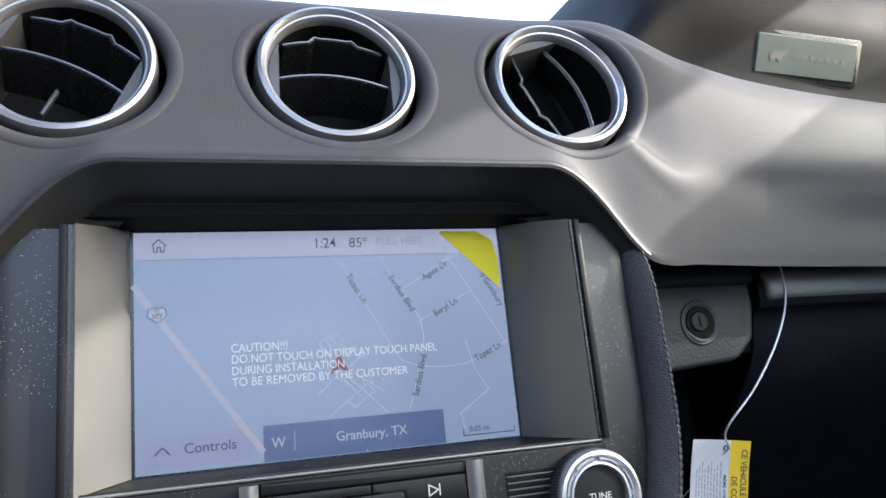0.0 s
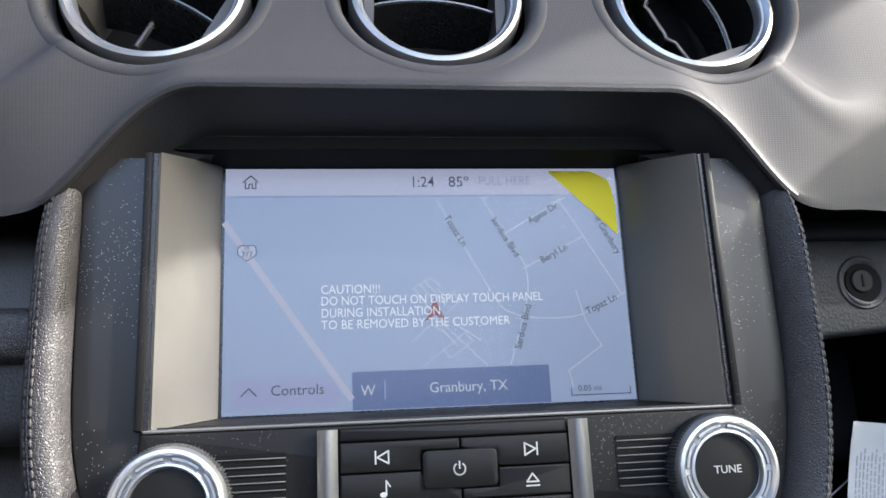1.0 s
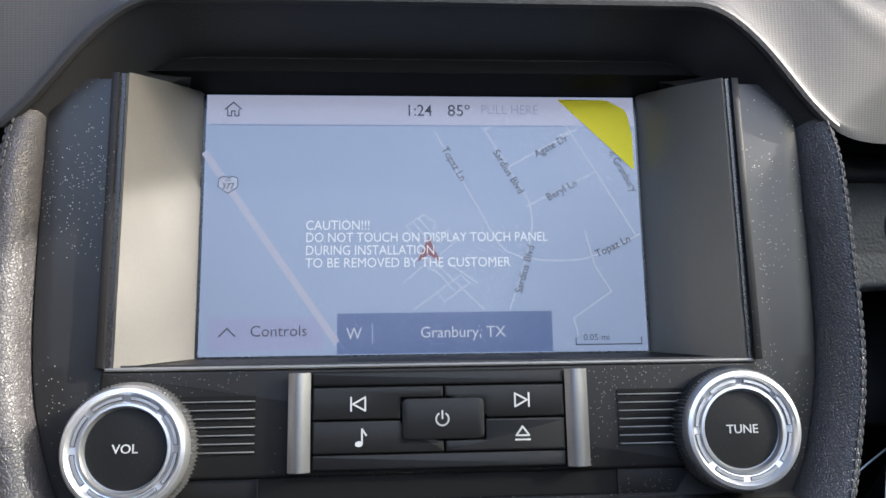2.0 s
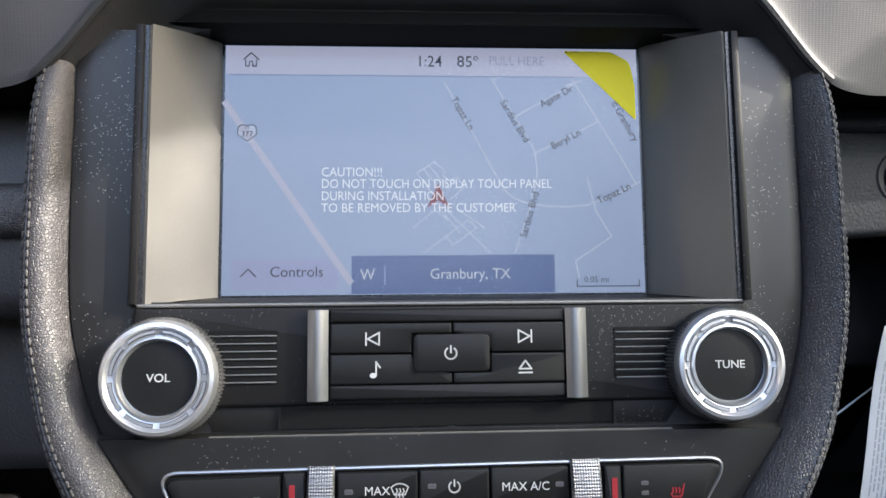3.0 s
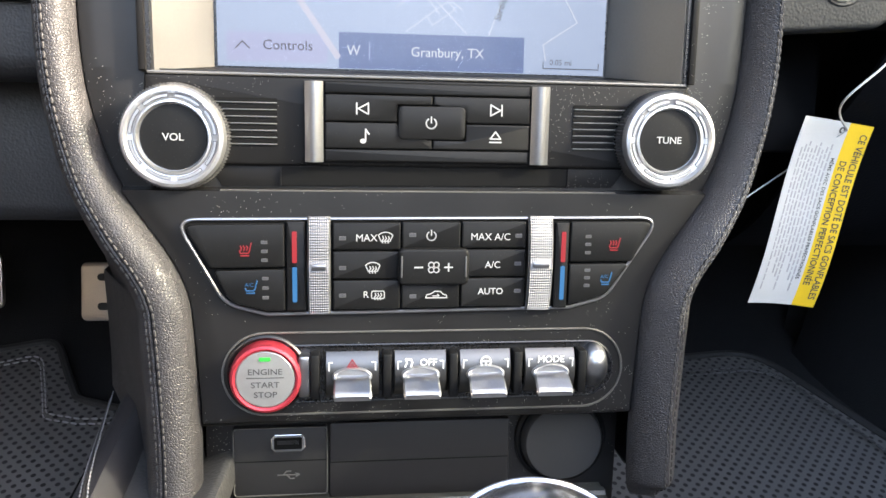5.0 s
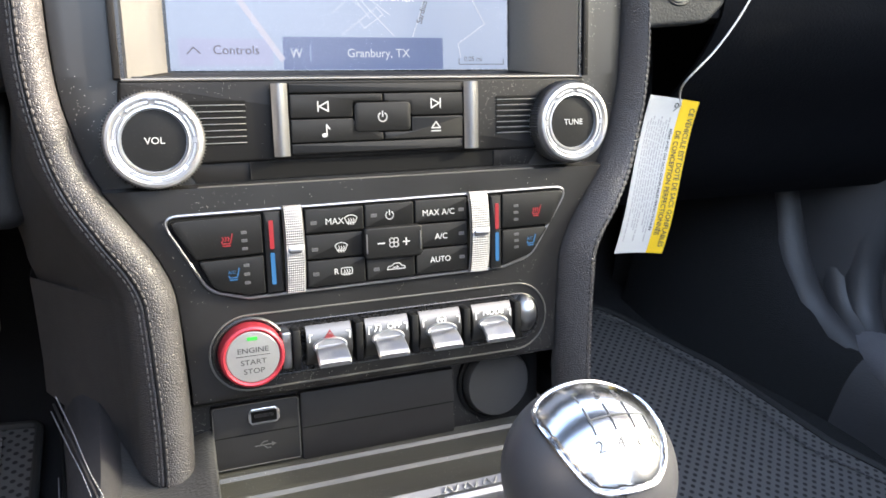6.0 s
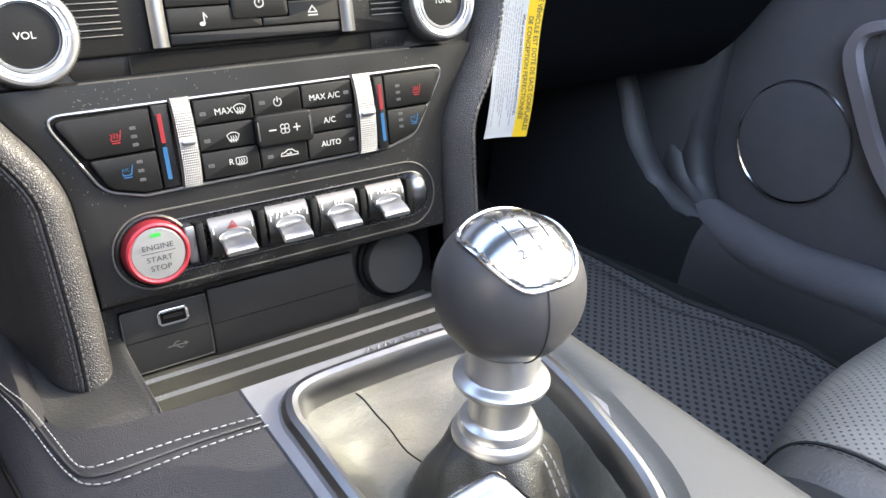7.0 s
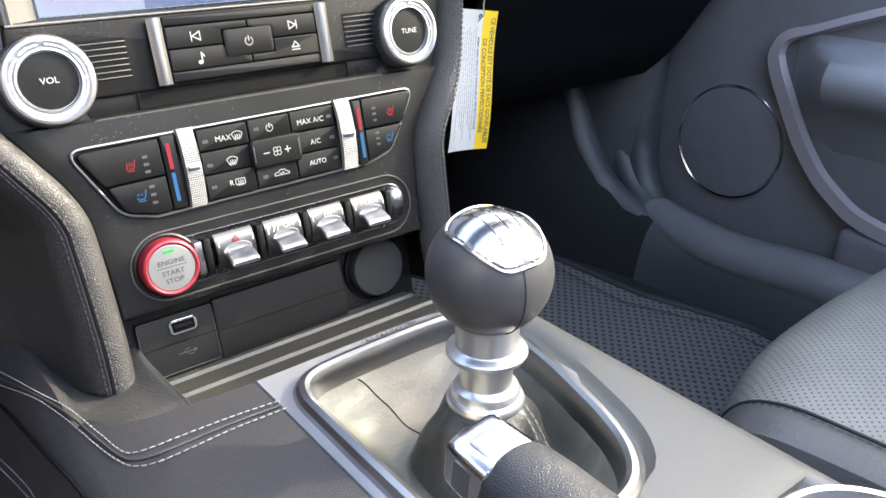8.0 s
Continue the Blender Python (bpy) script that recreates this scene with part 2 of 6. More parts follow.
BARGREY = surface("grey_print", (0.35, 0.35, 0.36), 0.6, mottle=0.1)
PLAQUE = surface("dull_silver_plate", (0.085, 0.10, 0.098), 0.34, metal=0.7, mottle=0.10)
WHITEINK = surface("bright_white_print", (0.85, 0.85, 0.84), 0.5, mottle=0.03)
STARTINK = surface("engraved_grey", (0.05, 0.05, 0.05), 0.5, mottle=0.05)
LAMP = surface("unlit_lamp", (0.045, 0.045, 0.05), 0.3, mottle=0.05)
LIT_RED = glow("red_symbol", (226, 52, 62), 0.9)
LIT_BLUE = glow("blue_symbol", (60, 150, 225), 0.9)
LIT_GREEN = glow("green_lamp", (60, 230, 90), 1.4)
PAPER = surface("white_card", (0.52, 0.53, 0.525), 0.6, mottle=0.03)
YELLOW = surface("yellow_print", (0.74, 0.49, 0.02), 0.55, mottle=0.03)
FILMTAB = surface("yellow_film_tab", (0.56, 0.47, 0.004), 0.5, mottle=0.03, spec=0.2)
# film print given its own glow in place of light falling on it
FILMINK = glow("white_print_lit_by_display", (240, 244, 250), 1.4)
FAINT = glow("pale_print_lit_by_display", (152, 158, 190))
FILM = clear("clear_film", 0.003, 0.2)
GLASS = clear("window_glass", 0.05, 0.02)
# darkened only to let less light in from the driver side
SMOKED = clear("light_cutting_window_glass", 0.05, 0.02, (0.22, 0.23, 0.23))
TINTED = clear("tinted_window_glass", 0.05, 0.02, (0.61, 0.64, 0.63))
MAT = dotted("dotted_rubber_mat", (0.108, 0.104, 0.103), (0.010, 0.010, 0.011), 0.0115, 0.42)
# black leather raised to mid grey, standing in for sun on the cushion
SEAT = dotted("perforated_leather", (0.18, 0.174, 0.158), (0.04, 0.04, 0.038), 0.0054, 0.24, rough=0.38, relief=(("leather", 600, 0.0002),))
SEATSIDE = surface("smooth_leather", (0.065, 0.063, 0.062), 0.42, spec=0.6, mottle=0.1, relief=(("leather", 600, 0.0003),))
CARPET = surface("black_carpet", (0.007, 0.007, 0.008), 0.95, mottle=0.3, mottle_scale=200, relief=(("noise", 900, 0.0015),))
GROUND = surface("pale_concrete", (0.42, 0.39, 0.34), 0.9, mottle=0.2, mottle_scale=0.6, relief=(("noise", 20, 0.004),))
TOGGLE = surface("dark_toggle_metal", (0.11, 0.108, 0.106), 0.36, metal=0.95, mottle=0.05)
STARTCAP = surface("start_button_metal", (0.28, 0.28, 0.28), 0.38, metal=0.6, mottle=0.05)
ARMREST = surface("padded_arm_skin", (0.20, 0.20, 0.215), 0.42, spec=0.7, mottle=0.1, relief=(("leather", 700, 0.0002),))
SWOOSH = surface("satin_grey_trim", (0.30, 0.27, 0.285), 0.40, mottle=0.06)
PAINT = surface("body_paint", (0.05, 0.05, 0.055), 0.3, mottle=0.05, coat=0.5)

# ---- building tools: all lengths in millimetres, x right, y ahead, z up ----
ORG = {}
FRAMES = {"S": STACK, "W": Matrix.Identity(4)}


def finish(bm, name, material, origin, angle=32):
    bmesh.ops.recalc_face_normals(bm, faces=bm.faces)
    for face in bm.faces:
        face.smooth = len(face.verts) <= 5
    bmesh.ops.triangulate(bm, faces=[face for face in bm.faces if len(face.verts) > 5], quad_method="BEAUTY", ngon_method="BEAUTY")
    bm.transform(Matrix.Scale(0.001, 4) @ Matrix.Translation([-c for c in origin]))
    me = bpy.data.meshes.new(name)
    bm.to_mesh(me)
    bm.free()
    me.materials.append(material)
    me.set_sharp_from_angle(angle=radians(angle))
    return me


def thing(name, origin, label, category, frame_key="S", group="", kind=""):
    ob = new(name)
    ob.empty_display_size = 0.01
    ob.matrix_world = FRAMES[frame_key] @ Matrix.Translation([c * 0.001 for c in origin])
    ORG[ob.name] = origin
    return tagged(ob, label, category, group, kind)


def part(name, bm, material, parent, label="", kind="", angle=32):
    ob = new(name, finish(bm, name, material, ORG[parent.name], angle))
    ob.parent = parent
    ORG[ob.name] = ORG[parent.name]
    return tagged(ob, label, kind=kind)


def solid(name, bm, material, origin, label, category, frame_key="S", group="", kind="", angle=32):
    ob = new(name, finish(bm, name, material, origin, angle))
    ob.matrix_world = FRAMES[frame_key] @ Matrix.Translation([c * 0.001 for c in origin])
    ORG[ob.name] = origin
    return tagged(ob, label, category, group, kind)


def box(x0, x1, y0, y1, z0, z1, bevel=0.0, seg=2, bm=None):
    own = bmesh.new()
    bmesh.ops.create_cube(own, size=1, matrix=Matrix.LocRotScale(((x0 + x1) / 2, (y0 + y1) / 2, (z0 + z1) / 2), None, (abs(x1 - x0), abs(y1 - y0), abs(z1 - z0))))
    if bevel:
        bmesh.ops.bevel(own, geom=own.edges[:], offset=bevel, segments=seg, profile=0.5, affect="EDGES")
    return join(bm, own)


def join(bm, own):
    if bm is None:
        return own
    me = bpy.data.meshes.new("joined")
    own.to_mesh(me)
    own.free()
    bm.from_mesh(me)
    bpy.data.meshes.remove(me)
    return bm


def rrect(x0, x1, z0, z1, r, n=5):
    pts = []
    for cx, cz, a in ((x1 - r, z1 - r, 0), (x0 + r, z1 - r, 90), (x0 + r, z0 + r, 180), (x1 - r, z0 + r, 270)):
        pts += [(cx + r * math.cos(radians(a + 90 * i / n)), cz + r * math.sin(radians(a + 90 * i / n))) for i in range(n + 1)]
    return pts


def rounded(pts, r, n=5):
    """A polygon with its corners rounded; r may be a list."""
    out = []
    k = len(pts)
    for i in range(k):
        p, q, s = (Vector(pts[j % k]) for j in (i - 1, i, i + 1))
        rr = r[i] if isinstance(r, (list, tuple)) else r
        if rr <= 0:
            out.append(tuple(q))
            continue
        a, b = (p - q).normalized(), (s - q).normalized()
        half = math.acos(max(-1, min(1, a.dot(b)))) / 2
        d = min(rr / math.tan(half), (p - q).length * 0.49, (s - q).length * 0.49)
        for j in range(n + 1):
            u = j / n
            out.append(tuple((q + a * d) * (1 - u) ** 2 + q * (2 * u * (1 - u)) + (q + b * d) * u * u))
    return out


def plate(outline, y0, y1, bevel=0.0, seg=2, bm=None, back=False):
    """A flat piece with the outline (x, z), its front at y0 and its back at y1, the front edge rounded."""
    own = bmesh.new()
    f = [own.verts.new((x, y0, z)) for x, z in outline]
    b = [own.verts.new((x, y1, z)) for x, z in outline]
    front = own.faces.new(f)
    own.faces.new(b)
    k = len(f)
    for i in range(k):
        own.faces.new((f[i], f[(i + 1) % k], b[(i + 1) % k], b[i]))
    bmesh.ops.recalc_face_normals(own, faces=own.faces)
    if bevel:
        bmesh.ops.bevel(own, geom=list(front.edges), offset=bevel, segments=seg, profile=0.5, affect="EDGES")
    return join(bm, own)


def lathe(profile, cx, cz, n=48, axis="y", bm=None, c3=0.0, wobble=None):
    """A turned piece: profile rows of (radius, height along the axis)."""
    own = bmesh.new()
    rings = []
    for i, (r, h) in enumerate(profile):
        ring = []
        for j in range(n):
            a = 2 * math.pi * j / n
            rr = r + (wobble(i, j) if wobble else 0)
            u, v = rr * math.cos(a), rr * math.sin(a)
            ring.append(own.verts.new((cx + u, h, cz + v) if axis == "y" else (cx + u, c3 + v, cz + h)))
        rings.append(ring)
    for a, b in zip(rings, rings[1:]):
        for j in range(n):
            own.faces.new((a[j], a[(j + 1) % n], b[(j + 1) % n], b[j]))
    if profile[0][0] > 0.001:
        own.faces.new(rings[0])
    if profile[-1][0] > 0.001:
        own.faces.new(rings[-1][::-1])
    bmesh.ops.remove_doubles(own, verts=own.verts, dist=0.0005)
    return join(bm, own)


def open_lathe(profile, cx, cz, n=48, bm=None):
    own = bmesh.new()
    rings = [[own.verts.new((cx + r * math.cos(2 * math.pi * j / n), h, cz + r * math.sin(2 * math.pi * j / n))) for j in range(n)] for r, h in profile]
    for a, b in zip(rings, rings[1:]):
        for j in range(n):
            own.faces.new((a[j], a[(j + 1) % n], b[(j + 1) % n], b[j]))
    return join(bm, own)


def loft(rows, close=False, bm=None):
    """A skin through rows of points."""
    own = bmesh.new()
    grid = [[own.verts.new(p) for p in row] for row in rows]
    for a, b in zip(grid, grid[1:]):
        k = len(a)
        for j in range(k if close else k - 1):
            own.faces.new((a[j], a[(j + 1) % k], b[(j + 1) % k], b[j]))
    return join(bm, own)


def thick(bm, depth):
    bmesh.ops.recalc_face_normals(bm, faces=bm.faces)
    bmesh.ops.solidify(bm, geom=bm.faces[:], thickness=depth)
    return bm


def tube(path, r, n=8, close=False, bm=None):
    own = bmesh.new()
    rings, k = [], len(path)
    pts = [Vector(p) for p in path]
    side = None
    for i, p in enumerate(pts):
        a = pts[(i - 1) % k] if close or i else p
        b = pts[(i + 1) % k] if close or i < k - 1 else p
        d = (b - a).normalized()
        if side is None:
            side = d.orthogonal().normalized()
        side = (side - d * side.dot(d)).normalized()
        up = d.cross(side)
        rr = r[i] if isinstance(r, (list, tuple)) else r
        rings.append([own.verts.new(p + side * (rr * math.cos(2 * math.pi * j / n)) + up * (rr * math.sin(2 * math.pi * j / n))) for j in range(n)])
    for i in range(k if close else k - 1):
        a, b = rings[i], rings[(i + 1) % k]
        for j in range(n):
            own.faces.new((a[j], a[(j + 1) % n], b[(j + 1) % n], b[j]))
    if not close:
        own.faces.new(rings[0])
        own.faces.new(rings[-1])
    return join(bm, own)


def spline(pts, n=6, close=False):
    """A smooth line through the points."""
    p = [Vector(q) for q in pts]
    k = len(p)
    out = []
    for i in range(k if close else k - 1):
        if close:
            a, b, c, d = p[(i - 1) % k], p[i], p[(i + 1) % k], p[(i + 2) % k]
        else:
            a, b, c, d = p[max(i - 1, 0)], p[i], p[i + 1], p[min(i + 2, k - 1)]
        for j in range(n):
            u = j / n
            out.append(0.5 * ((2 * b) + (c - a) * u + (2 * a - 5 * b + 4 * c - d) * u * u + (3 * b - a - 3 * c + d) * u ** 3))
    if not close:
        out.append(p[-1])
    return out


def stitches(path, step, length, r, bm=None, lift=None):
    """Short rounded threads along a line."""
    pts = [Vector(p) for p in path]
    own = bm or bmesh.new()
    carry = 0.0
    for a, b in zip(pts, pts[1:]):
        d = b - a
        s = carry
        while s < d.length:
            m = a + d.normalized() * s
            t = d.normalized() * (length / 2)
            tube([m - t, m - t * 0.6, m + t * 0.6, m + t], [r * 0.4, r, r, r * 0.4], 5, bm=own)
            s += step
        carry = s - d.length
    return own


def ink(lines, w, y, bm=None, depth=0.15):
    """Printed strokes on a face at y: polylines of (x, z)."""
    own = bm or bmesh.new()
    for line in lines:
        for (xa, za), (xb, zb) in zip(line, line[1:]):
            d = Vector((xb - xa, zb - za))
            if d.length < 1e-6:
                continue
            t = d.normalized() * (w * 0.35)
            s = Vector((-d.y, d.x)).normalized() * (w / 2)
            q = [(xa - t.x + s.x, za - t.y + s.y), (xa - t.x - s.x, za - t.y - s.y), (xb + t.x - s.x, zb + t.y - s.y), (xb + t.x + s.x, zb + t.y + s.y)]
            plate(q, y - depth, y, bm=own)
    return own


def arc(cx, cz, r, a0, a1, n=14):
    return [(cx + r * math.cos(radians(a0 + (a1 - a0) * i / n)), cz + r * math.sin(radians(a0 + (a1 - a0) * i / n))) for i in range(n + 1)]


def lettering(words, size, cx, cz, y, turn=0.0, align="CENTER", wide=1.0, bold=0.0, bm=None, depth=0.08):
    """Words on a face at y; size is the height of a capital, in millimetres; a turn leans them anticlockwise."""
    cu = bpy.data.curves.new("words", "FONT")
    cu.body, cu.size, cu.align_x, cu.align_y = words, size / 0.72, align, "CENTER"
    cu.extrude, cu.offset, cu.resolution_u = depth / 2, bold, 3
    ob = bpy.data.objects.new("words", cu)
    me = bpy.data.meshes.new_from_object(ob)
    own = bmesh.new()
    own.from_mesh(me)
    own.transform(Matrix.Translation((cx, y, cz)) @ Matrix.Rotation(radians(-turn), 4, "Y") @ Matrix.Rotation(radians(90), 4, "X") @ Matrix.Diagonal((wide, 1, 1, 1)))
    bpy.data.objects.remove(ob)
    bpy.data.meshes.remove(me)
    bpy.data.curves.remove(cu)
    return join(bm, own)


def smooth(u):
    u = max(0.0, min(1.0, u))
    return u * u * (3 - 2 * u)


def curve(table, v):
    """Value of the smooth curve through rows of (key, value)."""
    if v <= table[0][0]:
        return table[0][1]
    k = len(table)
    slope = [(table[min(i + 1, k - 1)][1] - table[max(i - 1, 0)][1]) / (table[min(i + 1, k - 1)][0] - table[max(i - 1, 0)][0]) for i in range(k)]
    slope[0] = slope[-1] = 0.0
    for i in range(k - 1):
        (a, p), (b, q) = table[i], table[i + 1]
        if v <= b:
            h, u = b - a, (v - a) / (b - a)
            return p * (1 + 2 * u) * (1 - u) ** 2 + slope[i] * h * u * (1 - u) ** 2 + q * u * u * (3 - 2 * u) + slope[i + 1] * h * u * u * (u - 1)
    return table[-1][1]


def along(table, v):
    """Smoothed value from rows of (key, value)."""
    if v <= table[0][0]:
        return table[0][1]
    for (a, p), (b, q) in zip(table, table[1:]):
        if v <= b:
            return p + (q - p) * smooth((v - a) / (b - a)) if b > a else q
    return table[-1][1]

# ---- dashboard ----
PX = 2.0  # middle of the control panel
VENTS = ((-112.5, 119.5), (4.0, 120.0), (120.5, 119.5))


def dash_edge(x):
    """Lower edge of the dash skin: the brow over the display, lower beside it."""
    d = abs(x - PX)
    z = curve([(88, 69), (100, 68), (111, 63), (122, 54), (141, 34), (152, 26.0), (166, 23.5), (190, 24.5), (400, 21.5)], d)
    y = curve([(96, -47), (118, -43), (140, -37), (170, -29), (205, -22), (260, -16), (400, -12), (700, -10)], d)
    return y, z


def dash_row(x):
    d = abs(x - PX)
    w = smooth((d - 98) / 86)
    ye, ze = dash_edge(x)
    zc = curve([(140, 172), (200, 150), (260, 137), (380, 128), (700, 122)], d)
    mid = [(ye, ze), (ye - 1.5, ze + 3), (ye + 0.5, ze + 8), (-40, max(92, ze + 18)), (-35, 108), (-30, 124), (-24, 144), (-17, 160), (-8, 169), (6, 174), (30, 177), (90, 181), (200, 186), (380, 190)]
    side = [(ye, ze), (ye - 1, ze + 3), (ye - 3, ze + 9), (ye - 8, ze + 26), (min(-30, ye - 12), ze + 42), (-36, ze + 58), (-34.5, zc - 32), (-30.5, zc - 18), (-22, zc - 6), (-7, zc), (18, zc + 1), (60, zc + 2), (200, zc + 4), (380, zc + 6)]
    return [(x, a[0] * (1 - w) + b[0] * w, a[1] * (1 - w) + b[1] * w) for a, b in zip(mid, side)]


def fine_row(x):
    return [tuple(p) for p in spline(dash_row(x), 8)]


def dash_y(x, z):
    """How far ahead the dash skin lies at x and z."""
    row = fine_row(x)
    for a, b in zip(row[3:], row[4:]):
        if a[2] <= z <= b[2]:
            return a[1] + (b[1] - a[1]) * (z - a[2]) / max(b[2] - a[2], 1e-6)
    return row[2][1]


dashboard = thing("dashboard", (PX, 0, 100), "dark grey dashboard with knit-textured skin and round air vents", "dashboard")
xs = [-700 + 25 * i for i in range(19)] + [-240 + 2.0 * i for i in range(241)] + [250 + 25 * i for i in range(19)]
bm = loft([fine_row(x) for x in xs])
HX, HZ = 42.5, 39.5
gone = []
for f in bm.faces:
    c = f.calc_center_median()
    if c.y < 60 and any(math.hypot((c.x - cx) / HX, (c.z - cz) / HZ) < 1.06 for cx, cz in VENTS):
        gone.append(f)
bmesh.ops.delete(bm, geom=gone, context="FACES")
part("skin", bm, DASH, dashboard)

arch = [x for x in xs if abs(x - PX) < 152]
lip = [(x, dash_edge(x)[0] - 0.5, dash_edge(x)[1] + 0.6) for x in arch]
part("lip", tube(lip, 2.0, 8), SOFT, dashboard, "smooth rolled edge over the display")
under = []
for x in arch:
    y, z = dash_edge(x)
    k = 1 - 0.05 * smooth((abs(x - PX) - 20) / 100)
    under.append([(x, y, z), (PX + (x - PX) * (1 + k) / 2, (y - 18) / 2 - 1, z - 3.5), (PX + (x - PX) * k, -18, z - 8.5), (PX + (x - PX) * k, -14, z - 15), (PX + (x - PX) * k, 10, z - 15)])
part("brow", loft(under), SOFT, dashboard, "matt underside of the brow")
for cx, cz in VENTS:
    rows = []
    for k, depth in ((1.17, 1.0), (1.13, 0.0), (1.11, -0.45), (1.06, -0.6), (1.03, -0.3), (1.005, 0.6), (0.985, 2.2), (0.972, 5), (0.965, 12)):
        ring = [(cx + HX * k * math.cos(2 * math.pi * j / 96), cz + HZ * k * math.sin(2 * math.pi * j / 96)) for j in range(96)]
        rows.append([(x, dash_y(x, z) + depth, z) for x, z in ring])
    part("vent_fold", loft(rows, close=True), DASH, dashboard, "rounded skin fold round the vent")
    own = open_lathe([(0.97, -14), (0.95, 6), (0.05, 8)], 0, 0, 64)
    own.transform(Matrix.Translation((cx, 0, cz)) @ Matrix.Diagonal((HX, 1, HZ, 1)))
    part("vent_well", own, VOID, dashboard)

# upper pad with the name plate, passenger side
rows = []
for i in range(30):
    x = 150 + 550 * (i / 29) ** 1.2
    z0 = curve([(140, 172), (200, 150), (260, 137), (380, 128), (700, 122)], x - PX)
    rise = smooth((x - 170) / 80)
    rows.append([tuple(p) for p in spline([(x, 10 + 20 * rise, z0 - 6), (x, 12 + 17 * rise, z0 + 2), (x, 16 + 11 * rise, z0 + 3 + 23 * rise), (x, 20 - 6 * rise, z0 + 5 + 55 * rise), (x, 24 - 11 * rise, z0 + 6 + 74 * rise), (x, 30 - 9 * rise, z0 + 7 + 95 * rise), (x, 60 - 10 * rise, z0 + 9 + 120 * rise), (x, 130, z0 + 10 + 144 * rise), (x, 380, z0 + 12 + 150 * rise)], 4)])
part("upper_pad", loft(rows), PAD, dashboard, "soft black upper pad")

plaque = thing("name_plate", (336, 12, 168), "satin silver dashboard plate with dark emblem and bars", "plate")
tilt = Matrix.Translation((339.5, 20.5, 175.5)) @ Matrix.Rotation(radians(-3.2), 4, "Z") @ Matrix.Rotation(radians(23), 4, "X") @ Matrix.Rotation(radians(4), 4, "Y") @ Matrix.Diagonal((1.09, 1, 0.925, 1))


def tilted(bm, m):
    bm.transform(m)
    return bm


part("frame", tilted(plate(rrect(-41.5, 41.5, -17.6, 17.6, 2.5), -1.0, 6, 0.5), tilt), GLOSS, plaque, "thin black surround")
part("plate_face", tilted(plate(rrect(-39, 39, -15.5, 15.5, 2.2), -2.4, 0, 2.2, 1), tilt), PLAQUE, plaque)
part("emblem", tilted(plate(rounded([(-28, 0), (-24, 3.2), (-20, 2.4), (-14, 5), (-16, 1), (-18, -1.6), (-20, -5.6), (-23, -2.4), (-27, -5)], 0.7), -2.7, -2.3), tilt), GREYINK, plaque, "dark emblem shape")
for k in range(7):
    part("bar", tilted(plate(rrect(-9.5 + 5.9 * k, -5.7 + 5.9 * k, -1.5, 1.3, 0.4), -2.55, -2.3), tilt), GREYINK, plaque, "small dark printed bar")


# round air vents
def air_vent(cx, cz, turn, label, high=19.0, low=-0.8, sag=3.2):
    vent = thing("air_vent", (cx, -30, cz), label, "air vent", group="dashboard air vents")
    back = Matrix.Translation((cx, -20.5, cz)) @ Matrix.Rotation(radians(-11), 4, "X")
    spin = back @ Matrix.Rotation(radians(turn), 4, "Y")
    ring = open_lathe([(37.4, 8), (37.9, -3), (37.7, -8), (36.8, -10.6), (35.2, -11.4), (34.2, -10.2), (33.5, -8.8), (32.7, -8.7), (32.2, -7.8), (31.8, -6.2), (31.5, -3)], 0, 0, 72)
    part("ring", tilted(ring, back), SATIN, vent, "satin chrome ring")
    barrel = open_lathe([(31.5, -3.4), (30.8, 4), (29.8, 22), (28, 45), (1, 46)], 0, 0, 48)
    part("barrel", tilted(barrel, back), VOID, vent, "black inside")
    for sx in (-1, 1):
        rim = [(26.6, 17.0)] + [(31.2 * math.cos(radians(a)), 31.2 * math.sin(radians(a))) for a in range(32, -33, -8)] + [(26.6, -17.0)]
        cheek = plate([(sx * x, z) for x, z in rim[::sx]], -4.6, 26)
        part("cheek", tilted(cheek, spin), CHEEK, vent, "grey side piece between ring and vanes")
    for k, (z, notch) in enumerate(((high, True), (low, False))):
        half = min(26.4, math.sqrt(31.0 ** 2 - z * z) - 0.4)
        top = []
        for i in range(17):
            u = -1 + 2 * i / 16
            bow = (3.2 if notch else sag) * (1 - u * u)
            lift = (1.8 if notch and abs(u) < 0.42 else 0.0) + (0.9 if notch and abs(abs(u) - 0.42) < 0.07 else 0)
            top.append((u * half, z + bow + lift))
        own = loft([[(x, 0 - 1.5 * (1 - (x / half) ** 2), q) for x, q in top], [(x, 22, q - 6) for x, q in top]])
        thick(own, 1.3)
        part("vane", tilted(own, spin), GLOSS, vent)
        part("vane_edge", tilted(tube([(x, -0.3 - 1.5 * (1 - (x / half) ** 2), q) for x, q in top], 0.65, 6), spin), SLOTGREY, vent, "silver front edge of the vane")
    if turn > 10:
        stem = box(-0.7, 0.7, 4, 7, -22, -8, 0.3)
        part("stem", tilted(stem, spin), LAMP, vent, "grey link between the vanes")
    return vent


air_vent(*VENTS[0], 24, "round air vent with chrome ring, vanes tilted down")
air_vent(*VENTS[1], 3, "round air vent with chrome ring and level vanes")
air_vent(*VENTS[2], -110, "round air vent with chrome ring, vanes turned upright", 11.5, -9.5, -4.5)

